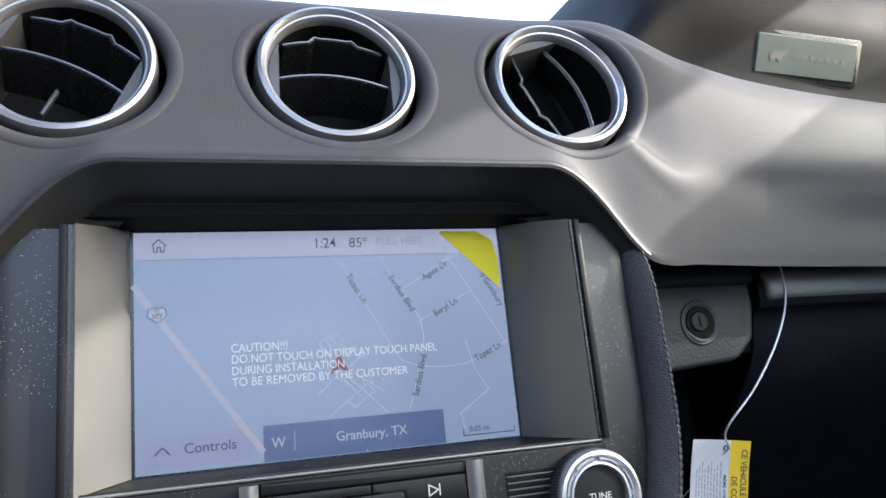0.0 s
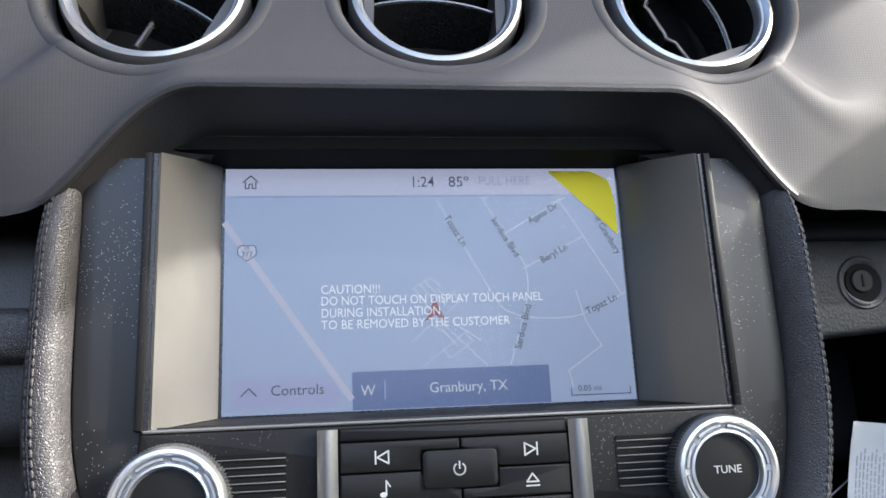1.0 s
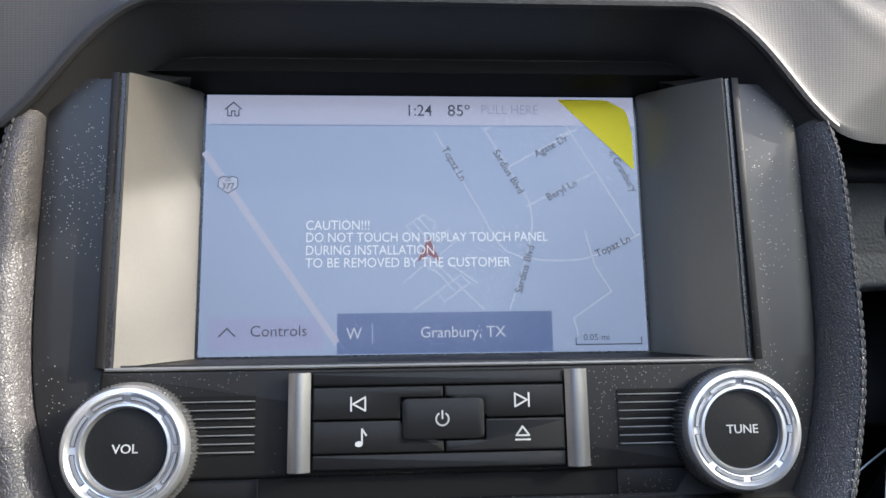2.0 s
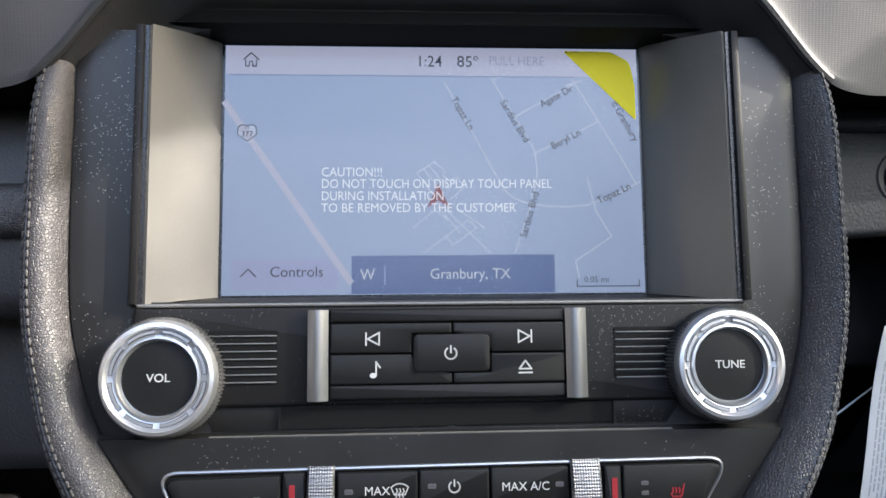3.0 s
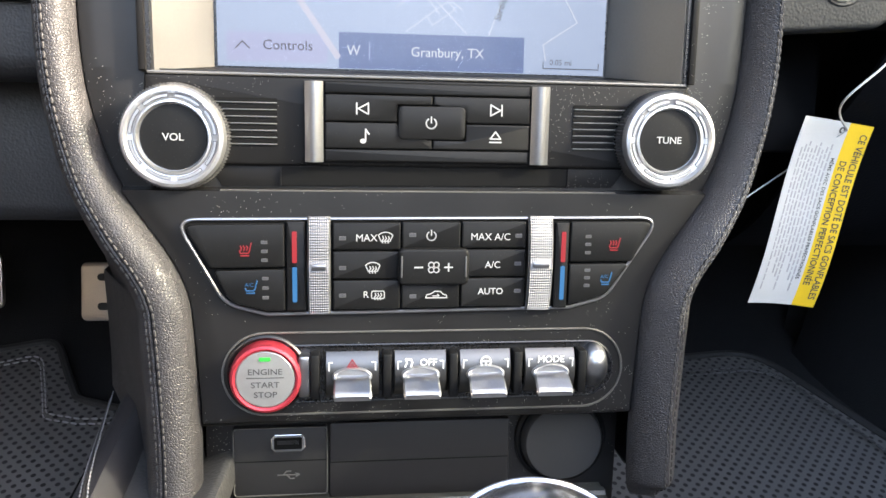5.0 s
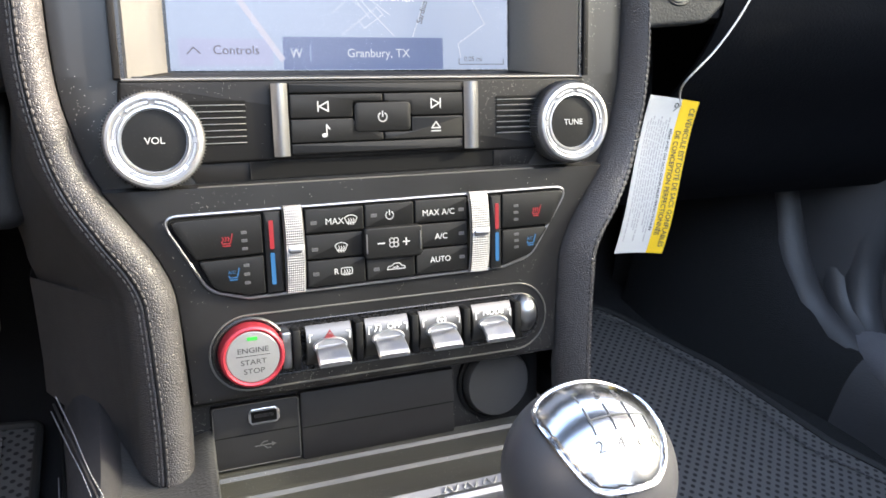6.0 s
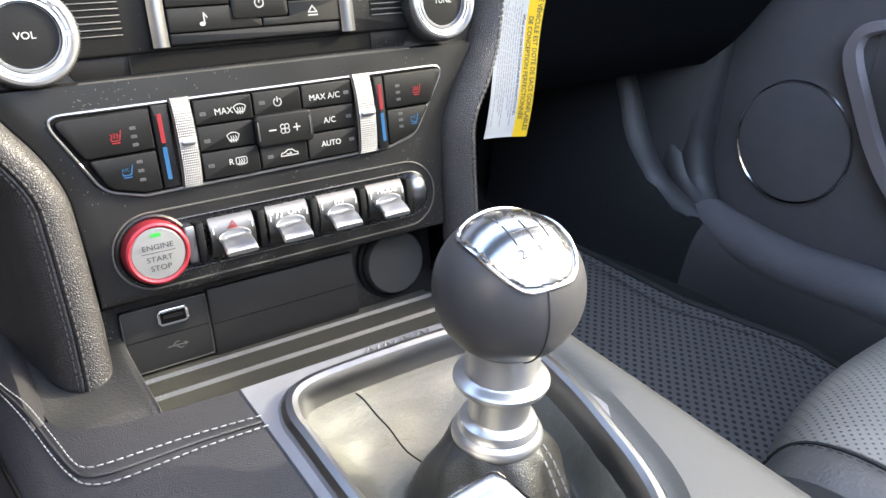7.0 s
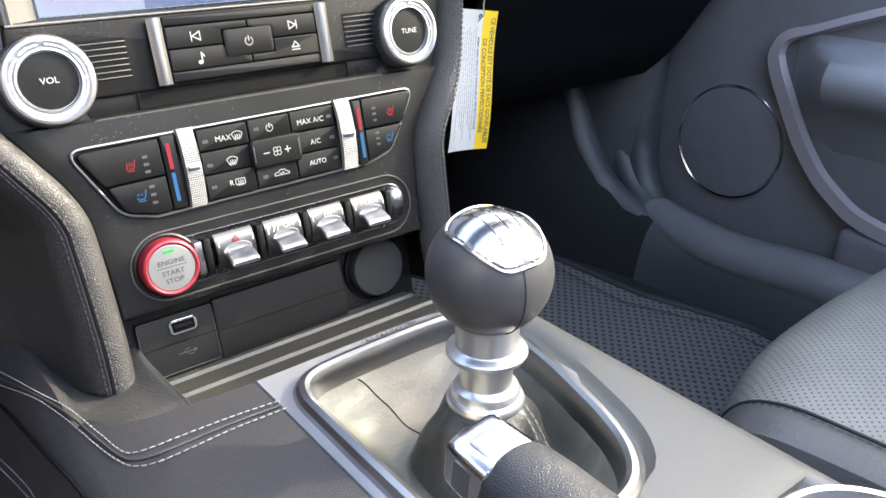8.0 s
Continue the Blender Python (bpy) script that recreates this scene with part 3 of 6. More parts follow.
# passenger side below the dash: lock panel, glove box
glove = thing("glove_box", (330, 40, -60), "black grained glove box, lid darkened for shade, top edge paled for light", "glove box")
rows = []
for i in range(25):
    x = 258 + 372 * i / 24
    soft_end = 6 * (smooth((262 - x) / 8) + smooth((x - 622) / 8))
    rows.append([tuple(p) for p in spline([(x, 30 + soft_end, 30), (x, 14 + soft_end, 27), (x, 12 + soft_end, 8), (x, 20 + soft_end, 1), (x, 27 + soft_end, -22), (x, 52 + soft_end, -52), (x, 100 + soft_end, -92), (x, 150 + soft_end, -138), (x, 200, -165)], 4)])
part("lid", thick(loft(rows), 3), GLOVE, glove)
# paler plastic here stands for the light along the lid's top
part("top_edge", box(262, 622, 10.5, 24, 9, 29, 4, 3), GRAIN, glove, "rounded top edge, paler to stand for light on it")
lock_panel = thing("lock_panel", (216, 18, 0), "black plastic panel with round lock beside the glove box", "panel")
part("face", plate(rounded([(170, 30), (254, 29), (254, 8), (250, -12), (236, -24), (180, -28), (165, -28), (165, 30)], [4, 5, 4, 10, 16, 4, 2, 2]), 16, 30, 3, 3), LOCKSKIN, lock_panel)
part("visor", box(165, 254, 11, 26, 20, 31, 3, 3), LOCKSKIN, lock_panel)
part("well", open_lathe([(13.4, 16.0), (12.6, 15.3), (11.2, 15.4), (10.0, 15.8)], 214, -1, 40), LOCKSKIN, lock_panel, "dished rim of the lock opening")
# glint on the lower rim, drawn as a pale crescent
part("well_glint", tube([(x, 15.3, z) for x, z in arc(214, -1, 10.4, 200, 300, 16)], [0.15 + 0.9 * math.sin(math.pi * i / 16) for i in range(17)], 6), GRAIN, lock_panel, "pale crescent painted as the glint in the lock opening")
# flat near-black disc stands for the shaded hole
part("lock_mouth", lathe([(9.6, 15.9), (9.4, 15.2), (0.001, 15.1)], 214, -1, 40), VOID, lock_panel)
part("lock_cylinder", lathe([(6.0, 15.6), (5.8, 14.6), (5.2, 14.2), (0.001, 14.1)], 213.0, -0.4, 32), BUTTON, lock_panel, "dark lock barrel")
part("key_slot", plate(rrect(212.4, 213.6, -3.4, 2.6, 0.4), 13.9, 14.4), VOID, lock_panel)
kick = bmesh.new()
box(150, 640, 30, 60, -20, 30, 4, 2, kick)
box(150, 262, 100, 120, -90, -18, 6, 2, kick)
# near-black in place of the shaded hollow under the dash
part("lower_dash", kick, PAD, dashboard, "lower dashboard, near-black for the shade below the dash")
left = bmesh.new()
box(-640, -152, 5, 60, -60, 30, 10, 3, left)
box(-640, -160, 60, 200, -130, -40, 10, 3, left)
part("driver_lower_dash", left, SOFT, dashboard, "lower dashboard, near-black for the shade below the dash on the driver side")
part("knee_ledge", box(-640, -150, -6, 40, -28, -6, 7, 3), LEATHER, dashboard, "grained ledge on the driver side")

# warning tag on its string
tag = thing("warning_tag", (250, 0, 0), "white and yellow printed card hanging on a pale string", "tag", "S")
card = Matrix.Translation(STACK.inverted() @ Vector((0.2465, 0.050, 0.390)) * 1000) @ STACK.inverted().to_3x3().to_4x4() @ Matrix.Rotation(radians(8), 4, "Z") @ Matrix.Rotation(radians(8.5), 4, "Y")
ORG[tag.name] = (250, 0, 0)


def bent(bm):
    """The card bows a little, and hangs at its place."""
    for v in bm.verts:
        v.co.y += 3.0 * math.sin(v.co.z / 59 * 2.2) - 2.5 * (v.co.x / 25) ** 2
    bm.transform(card)
    return bm


def strips(x0, x1, z0, z1, y0, y1):
    own = bmesh.new()
    for y in (y0, y1):
        loft([[(x0 + (x1 - x0) * j / 8, y, z0 + (z1 - z0) * i / 24) for j in range(9)] for i in range(25)], bm=own)
    return own


part("card", bent(strips(-25, 9.5, -58, 58, 0, 0.4)), PAPER, tag)
part("yellow_band", bent(strips(9.5, 25, -58, 58, 0, 0.4)), YELLOW, tag, "yellow printed band")
part("headline", bent(lettering("CE VÉHICULE EST DOTÉ DE SACS GONFLABLES", 4.6, 20.6, 0, -0.3, turn=-90, wide=0.78, bold=0.07)), GREYINK, tag)
part("headline", bent(lettering("DE CONCEPTION PERFECTIONNÉE", 4.6, 13.6, -4, -0.3, turn=-90, wide=0.78, bold=0.07)), GREYINK, tag)
part("subline", bent(lettering("MÊME AVEC DES SACS GONFLABLES PERFECTIONNÉS", 2.5, 6.0, -2, -0.25, turn=-90, wide=0.92, bold=0.03)), GREYINK, tag)
for k in range(9):
    own = bmesh.new()
    z = 44.0 - 2 * (k % 3)
    while z > -44 + 6 * (k % 4):
        w = 1.6 + 4.5 * noise.random()
        box(2.8 - k * 2.75 - 0.5, 2.8 - k * 2.75 + 0.5, -0.2, 0, z - w, z, bm=own)
        z -= w + 0.9
    part("print_bar", bent(own), BARGREY, tag)
part("eyelet", bent(tilted(lathe([(2.0, 0.5), (2.0, -0.35), (1.1, -0.35), (1.1, 0.5)], 5.5, 53, 20), Matrix.Identity(4))), GREYINK, tag)
hole = card @ Vector((5.5, -1, 54))
thread = spline([tuple(hole), (222, 20, -62), (238, 10, -41), (258, 9, -17), (270, 9, 4), (274, 10, 19), (272, 10, 31), (268, 18, 36)], 8)
part("string", tube(thread, 0.6, 6), PAPER, tag, "pale string")
loop = spline([tuple(hole), tuple(Vector(hole) + Vector((-14, 14, -16))), tuple(Vector(hole) + Vector((-60, 20, -50)))], 8)
part("string_end", tube(loop, 0.5, 6), PAPER, tag)

# ---- centre stack ----
HALF = [(46, 136), (30, 137), (-30, 137), (-60, 135.5), (-80, 131.5), (-98, 125.5), (-115, 115), (-131, 104.5), (-146, 98), (-162, 96), (-203, 94)]


def set_back(z):
    """The upper part of the panel lies further in than the lower part."""
    return 6.0 * smooth((z + 103.8) / 1.2)


stack = thing("center_stack", (PX, -20, -80), "satin black centre stack panel with fine dust on it", "control panel")
EDGE_W = [(-203, 94), (-162, 96), (-146, 98), (-131, 104.5), (-115, 115), (-98, 125.5), (-80, 131.5), (-60, 135.5), (-30, 137), (30, 137), (46, 136)]


def panel_row(z, x0, x1, n, left, right):
    """One row across the panel face, wrapped back at its free edges."""
    y = -37 + set_back(z)
    row = [(x0 + 0.02, -9, z), (x0 + 0.02, y + 1.2, z), (x0 + 0.35, y + 0.35, z)] if left else []
    row += [(x0 + 1.2 * left + (x1 - x0 - 1.2 * (left + right)) * i / n, y, z) for i in range(n + 1)]
    return row + ([(x1 - 0.35, y + 0.35, z), (x1 - 0.02, y + 1.2, z), (x1 - 0.02, -9, z)] if right else [])


lower_z = sorted([-56 - 2.5 * i for i in range(59)] + [-102.6, -102.9, -103.2, -103.5, -103.8], reverse=True)
rows = [panel_row(z, PX - curve(EDGE_W, z), PX + curve(EDGE_W, z), 24, 1, 1) for z in lower_z]
last = rows[-1]
rows += [[(x, min(y + 0.4, -9), -202.2) for x, y, z in last], [(x, min(y + 1.4, -9), -202.8) for x, y, z in last], [(x, -9, -203) for x, y, z in last]]
part("faceplate", loft(rows), PANEL, stack)
upper_z = [46 - 3.4 * i for i in range(31)]
part("side_strip", loft([panel_row(z, PX - curve(EDGE_W, z), PX - 113, 4, 1, 0) for z in upper_z]), PANEL, stack)
part("side_strip", loft([panel_row(z, PX + 112, PX + curve(EDGE_W, z), 4, 0, 1) for z in upper_z]), PANEL, stack)
for sx, wide in ((-1, 3.0), (1, 3.0)):
    x = PX + sx * 112.5
    own = plate([(x - wide / 2, 47), (x + wide / 2, 47), (x + wide / 2, -57), (x - wide / 2, -57)], -35.6, -26, 0.8)
    part("rim", own, RADIO, stack)
    xa, xb = PX + sx * 109.5, sx * 88.6
    wall = loft([[(xa, -33.0, 47), (xa, -33.0, -57)], [(xa - sx * 1.2, -33.6, 47.5), (xa - sx * 1.2, -33.6, -57)], [((xa + xb) / 2, -18.5, 50.4), ((xa + xb) / 2, -18.5, -55)], [(xb, 0, 53.4), (xb, 0, -53)], [(xb - sx * 0.2, 3, 53.4), (xb - sx * 0.2, 3, -53)]])
    part("bezel_side", wall, BEZEL, stack, "satin grey sloping side of the display surround")
    part("groove", box(min(xa, xa + sx * 1.6), max(xa, xa + sx * 1.6), -33.8, -31, -57, 47), GLOSS, stack)
# the top takes the recess colour, unlike the grey sides
part("bezel_top", loft([[(PX - 110, -17.5, 63), (PX + 110, -17.5, 63)], [(PX - 109, -18.5, 54.8), (PX + 109, -18.5, 54.8)], [(PX - 107, -19.5, 54.0), (PX + 107, -19.5, 54.0)], [(-90, 0, 53.0), (90, 0, 53.0)], [(-90, 4, 52.8), (90, 4, 52.8)]]), VOID, stack, "top of the surround in the near-black recess colour")
part("bezel_bottom", loft([[(-90, 4, -52.8), (90, 4, -52.8)], [(-89, 0, -53.2), (89, 0, -53.2)], [(PX - 111, -30, -56.8), (PX + 111, -30, -56.8)], [(PX - 111.5, -33, -58.2), (PX + 111.5, -33, -58.2)]]), RADIO, stack)
part("bezel_sill", tube([(PX - 111, -33.4, -57.4), (PX + 111, -33.4, -57.4)], 0.7, 8), BEZEL, stack, "thin pale sill under the display")
part("display_frame", plate(rrect(-91, 91, -55, 55, 1), 1.2, 4), GLOSS, stack)

# radio block
radio = thing("radio_panel", (PX, -40, -76), "black radio control panel with buttons between two knobs", "radio")
part("body", plate(rounded([(PX - 112.5, -57.6), (PX + 112.5, -57.6), (PX + 113.5, -70), (PX + 90, -93.4), (PX - 93, -93.8), (PX - 113.5, -70)], [1.5, 1.5, 3, 1.5, 1.5, 3]), -33.5, -24, 1.6, 3), RADIO, radio)
part("lower_strip", plate(rounded([(PX - 90, -92), (PX + 88, -92), (PX + 81, -101.8), (PX - 84, -102.4)], 0.6), -31.4, -24, 0.3), RADIO, radio)
for sx in (-1, 1):
    for k in range(7):
        z = -67.4 - k * 2.75
        x0, x1 = (PX - 86, PX - 61) if sx < 0 else (PX + 61.5, PX + 86)
        own = plate(rrect(x0, x1, z - 0.75, z + 0.75, 0.7, 3), -33.9, -33.2)
        part("slot", own, VOID, radio)
        part("slot_lip", box(x0 + 0.4, x1 - 0.4, -34.5, -33.3, z - 1.30, z - 0.85, 0.15), BEZEL, radio)
    x0, x1 = (PX - 50.2, PX - 42.8) if sx < 0 else (PX + 43, PX + 50.8)
    bar = loft([[(x0 + (x1 - x0) * i / 8, -35.0 - 3.2 * math.sin(math.pi * (0.12 + 0.8 * i / 8)), z) for i in range(9)] for z in (-59.5, -60.2, -91.0, -91.8)])
    part("chrome_bar", thick(bar, 2.2), BAR, radio, "brushed chrome upright bar")
part("button_bed", plate(rrect(PX - 43, PX + 43, -91.6, -59.2, 0.8), -34.2, -31), VOID, radio)
YB = -36.4


def key(parent, name, outline, y=YB, bevel=0.7, material=BUTTON):
    return part(name, plate(outline, y, y + 5, bevel, 2), material, parent)


key(radio, "top_strip", rrect(PX - 42.2, PX + 42.4, -64.0, -59.6, 0.6), -36.0)
key(radio, "bottom_strip", rrect(PX - 42.2, PX + 42.4, -91.4, -86.5, 0.6), -36.0)
b_prev = key(radio, "button", rounded([(PX - 42.2, -64.5), (PX + 1.4, -64.5), (PX + 1.4, -68.2), (PX - 13.0, -68.2), (PX - 13.0, -75.1), (PX - 42.2, -75.1)], 0.7, 3))
b_next = key(radio, "button", rounded([(PX + 1.9, -64.5), (PX + 42.4, -64.5), (PX + 42.4, -75.1), (PX + 15.6, -75.1), (PX + 15.6, -68.2), (PX + 1.9, -68.2)], 0.7, 3))
b_note = key(radio, "button", rounded([(PX - 42.2, -75.6), (PX - 13.0, -75.6), (PX - 13.0, -82.4), (PX + 1.4, -82.4), (PX + 1.4, -86.1), (PX - 42.2, -86.1)], 0.7, 3))
b_eject = key(radio, "button", rounded([(PX + 15.6, -75.6), (PX + 42.4, -75.6), (PX + 42.4, -86.1), (PX + 1.9, -86.1), (PX + 1.9, -82.4), (PX + 15.6, -82.4)], 0.7, 3))
b_power = key(radio, "power_button", rrect(PX - 12.6, PX + 15.2, -82.1, -68.5, 2.2), -36.9, 0.8)
cx, cz = PX - 27, -70.0
part("symbol", ink([[(cx - 2.4, cz - 2.2), (cx - 2.4, cz + 2.2)], [(cx + 2.3, cz + 2.2), (cx - 1.8, cz), (cx + 2.3, cz - 2.2), (cx + 2.3, cz + 2.2)]], 0.55, YB), INK, b_prev)
cx, cz = PX + 28, -69.6
part("symbol", ink([[(cx + 2.4, cz - 2.2), (cx + 2.4, cz + 2.2)], [(cx - 2.3, cz + 2.2), (cx + 1.8, cz), (cx - 2.3, cz - 2.2), (cx - 2.3, cz + 2.2)]], 0.55, YB), INK, b_next)
cx, cz = PX - 26.8, -80.8
part("symbol", plate([(cx + 1.3 * math.cos(a / 2), cz - 2.2 + 0.95 * math.sin(a / 2)) for a in range(12)], YB - 0.15, YB, bm=ink([[(cx + 1.0, cz - 2), (cx + 1.0, cz + 2.6), (cx + 2.4, cz + 0.6)]], 0.55, YB)), INK, b_note)
cx, cz = PX + 28, -80.6
part("symbol", ink([[(cx - 2.2, cz - 0.7), (cx, cz + 2.2), (cx + 2.2, cz - 0.7), (cx - 2.2, cz - 0.7)], [(cx - 2.4, cz - 2.1), (cx + 2.4, cz - 2.1)]], 0.55, YB), INK, b_eject)


def power_sign(cx, cz, r, y, w=0.55):
    return ink([arc(cx, cz, r, 125, 415, 18), [(cx, cz + 0.2), (cx, cz + r * 1.25)]], w, y)


part("symbol", power_sign(PX + 1.0, -75.4, 2.1, -36.9), INK, b_power)

slot = thing("disc_slot", (PX, -30, -98), "dark disc slot below the radio buttons", "disc slot")
part("recess", plate([(PX - 60.3, -94.2), (PX + 61, -93.6), (PX + 61, -101.0), (PX - 60.3, -101.8)], -31.8, -30), VOID, slot)
for x in (PX - 60.4, PX + 61.1):
    part("slot_end", box(x - 0.3, x + 0.3, -32.4, -30, -101.8, -93.8), RADIO, slot)
part("sill", tube([(PX - 84, -36.6, -103.6), (PX, -36.6, -103.5), (PX + 81, -36.6, -103.4)], 0.45, 6), BEZEL, slot, "thin bright sill line")


def knob(cx, cz, word):
    k = thing("rotary_knob", (cx, -26.8, cz), f"chrome ringed rotary knob with black face marked {word}", "knob", group="radio knobs")
    part("collar", lathe([(21.2, -24.8), (21.2, -28.4), (20.4, -29.0)], cx, cz, 64), GLOSS, k)
    teeth = lathe([(19.4, -27.8), (20.0, -29.2), (20.6, -30.8), (20.6, -40.2), (20.0, -41.4)], cx, cz, 192, wobble=lambda i, j: (0.5 if j % 2 else -0.5) if 1 < i < 4 else 0)
    part("grip", teeth, GRIP, k, "knurled chrome side", angle=20)
    rim = open_lathe([(20.2, -41.0), (20.0, -43.0), (19.2, -44.4), (18.0, -44.7), (17.2, -43.8), (16.9, -43.1), (14.9, -42.7), (14.4, -43.6), (13.6, -43.7), (13.1, -42.8), (13.0, -36.8)], cx, cz, 96)
    part("ring", rim, CHROME, k, "satin double ring")
    for j in range(8):
        a0 = 45 * j + 5
        part("slot_edge", plate(arc(cx, cz, 16.7, a0 - 0.8, a0 + 35.8, 8) + arc(cx, cz, 15.3, a0 + 35.8, a0 - 0.8, 8), -43.3, -42), SLOTGREY, k)
        part("slot_insert", plate(arc(cx, cz, 16.45, a0, a0 + 35, 8) + arc(cx, cz, 15.55, a0 + 35, a0, 8), -43.5, -42), CHROME, k)
    part("cap", lathe([(13.2, -36.8), (13.2, -40.8), (12.6, -41.7), (6, -42.1), (0.001, -42.2)], cx, cz, 64), BUTTON, k)
    part("word", lettering(word, 2.9, cx, cz, -42.4, bold=0.03, wide=1.05), INK, k)
    return k


knob(PX - 100.3, -82.6, "VOL")
knob(PX + 101.2, -80.6, "TUNE")

# climate controls
climate = thing("climate_panel", (PX, -40, -134), "black climate control panel with chrome outline and silver wheels", "control panel")
out = rounded([(PX - 101.5, -115.2), (PX + 101.0, -113.6), (PX + 78.5, -148.5), (PX + 62, -153.0), (PX - 66, -154.6), (PX - 83, -150)], [5, 5, 14, 10, 10, 14], 7)
part("chrome_outline", tube([(x, -38.6, z) for x, z in out], 0.7, 8, close=True), GRIP, climate, "thin polished outline")
part("bed", plate([(PX + (x - PX) * 0.992, -134 + (z + 134) * 0.96) for x, z in out], -38.2, -30), VOID, climate)
YC = -41.0
lt = key(climate, "button", rounded([(PX - 98.5, -117.2), (PX - 58.6, -116.6), (PX - 58.6, -134.3), (PX - 88.0, -134.8)], [3, 0.8, 0.8, 1.5], 4), YC)
lb = key(climate, "button", rounded([(PX - 87.2, -135.8), (PX - 58.6, -135.3), (PX - 58.6, -152.6), (PX - 66, -152.8), (PX - 80.5, -149.0)], [1.5, 0.8, 0.8, 6, 8], 4), YC)
rt = key(climate, "button", rounded([(PX + 61.0, -115.4), (PX + 98.0, -115.2), (PX + 88.6, -132.4), (PX + 61.0, -132.6)], [0.8, 3, 1.5, 0.8], 4), YC)
rb = key(climate, "button", rounded([(PX + 61.0, -133.6), (PX + 87.8, -133.4), (PX + 77.5, -147.4), (PX + 63, -151.0), (PX + 61.0, -151.0)], [0.8, 1.5, 8, 6, 0.8], 4), YC)
for x0, x1, xm in ((PX - 57.8, PX - 50.2, PX - 54.6), (PX + 54.4, PX + 60.4, PX + 58.0)):
    s = key(climate, "temperature_strip", rrect(x0, x1, -152.8, -115.6, 0.6), YC)
    part("red_bar", plate(rrect(xm - 0.95, xm + 0.95, -132.6, -119.6, 0.4), YC - 0.2, YC + 0.5), LIT_RED, s, "red bar")
    part("blue_bar", plate(rrect(xm - 0.95, xm + 0.95, -149.0, -134.4, 0.4), YC - 0.2, YC + 0.5), LIT_BLUE, s, "blue bar")


def seat_sign(cx, cz, y, cool):
    lines = [[(cx + 2.3, cz + 2.6), (cx + 1.4, cz - 1.0), (cx + 0.9, cz - 1.6), (cx - 2.0, cz - 1.6), (cx - 2.4, cz - 0.6)], [(cx - 1.9, cz - 2.6), (cx + 1.2, cz - 2.6)]]
    if not cool:
        lines += [[(cx - 2 + 1.2 * i, cz - 0.4), (cx - 1.6 + 1.2 * i, cz + 0.6), (cx - 2 + 1.2 * i, cz + 1.4)] for i in range(3)]
    bm = ink(lines, 0.48, y)
    return lettering("A/C", 1.5, cx - 0.9, cz + 0.8, y - 0.1, bm=bm) if cool else bm


part("symbol", seat_sign(PX - 74.0, -127.0, YC, False), LIT_RED, lt)
part("symbol", seat_sign(PX - 72.0, -142.5, YC, True), LIT_BLUE, lb)
part("symbol", seat_sign(PX + 80.6, -124.9, YC, False), LIT_RED, rt)
part("symbol", seat_sign(PX + 77.6, -139.9, YC, True), LIT_BLUE, rb)


def lamps(parent, places, w=2.6, h=1.4):
    for x, z in places:
        part("lamp", plate(rrect(x - w / 2, x + w / 2, z - h / 2, z + h / 2, 0.3, 2), YC - 0.12, YC + 0.4), GREYINK, parent)
        part("lamp_lens", plate(rrect(x - w / 2 + 0.3, x + w / 2 - 0.3, z - h / 2 + 0.3, z + h / 2 - 0.3, 0.2, 2), YC - 0.2, YC + 0.4), LAMP, parent)


lamps(lt, [(PX - 66.6, -124.1), (PX - 66.6, -127.8), (PX - 66.6, -131.4)])
lamps(lb, [(PX - 66.4, -139.0), (PX - 66.4, -143.0), (PX - 66.4, -147.0)])
lamps(rt, [(PX + 68.8, -121.6), (PX + 68.8, -125.0), (PX + 68.8, -128.6)])
lamps(rb, [(PX + 69.0, -136.2), (PX + 69.0, -139.5), (PX + 69.0, -142.9)])
for x0, x1, shift in ((PX - 49.6, PX - 39.8, 0.0), (PX + 42.2, PX + 53.4, 0.6)):
    own = bmesh.new()
    rows = []
    n = 72
    for i in range(n + 1):
        u = -1 + 2 * i / n
        z = -133.8 + shift + u * 20.2
        y = -39.0 - 5.4 * math.sqrt(max(0, 1 - (u * 0.93) ** 2)) + (0.28 if i % 2 and abs(u) > 0.10 else 0)
        rows.append([(x0 + 0.2, y + 1.6, z), (x0 + 1.0, y + 0.2, z), (x0 + (x1 - x0) * 0.5, y, z), (x1 - 1.0, y + 0.2, z), (x1 - 0.2, y + 1.6, z)])
    wheel = part("wheel", thick(loft(rows), 1.0), KNURL, climate, "ribbed silver thumb wheel", angle=18)
    part("pointer", box(x0 + 2.0, x1 - 2.0, -45.3, -42, -135.0 + shift, -132.6 + shift, 0.5), BRUSHED, wheel)
CROWS = [(-127.2, -116.0), (-139.4, -127.9), (-152.4, -140.1)]
CCOLS = [(PX - 39.2, PX - 11.4), (PX - 10.8, PX + 13.6), (PX + 14.2, PX + 41.6)]
cells = {}
for r, (z0, z1) in enumerate(CROWS):
    for c, (x0, x1) in enumerate(CCOLS):
        if (r, c) == (1, 1):
            continue
        slant = 0.35 * c
        cells[r, c] = key(climate, "button", rrect(x0, x1, z0 + slant, z1 + slant, 0.7, 3), YC)
rocker = part("fan_rocker", plate(rrect(PX - 12.4, PX + 17.2, -141.8, -126.4, 2.4), -43.6, -37, 1.2, 3), BUTTON, climate)
for x in (PX - 11.0, PX + 15.8):
    part("edge_glint", box(x - 0.35, x + 0.35, -43.9, -43.2, -138.5, -129.5, 0.2), GREYINK, rocker)
part("symbol", ink([[(PX - 5.6, -134.2), (PX - 2.4, -134.2)], [(PX + 6.9, -134.2), (PX + 10.1, -134.2)], [(PX + 8.5, -135.8), (PX + 8.5, -132.6)]], 0.6, -43.6), INK, rocker)
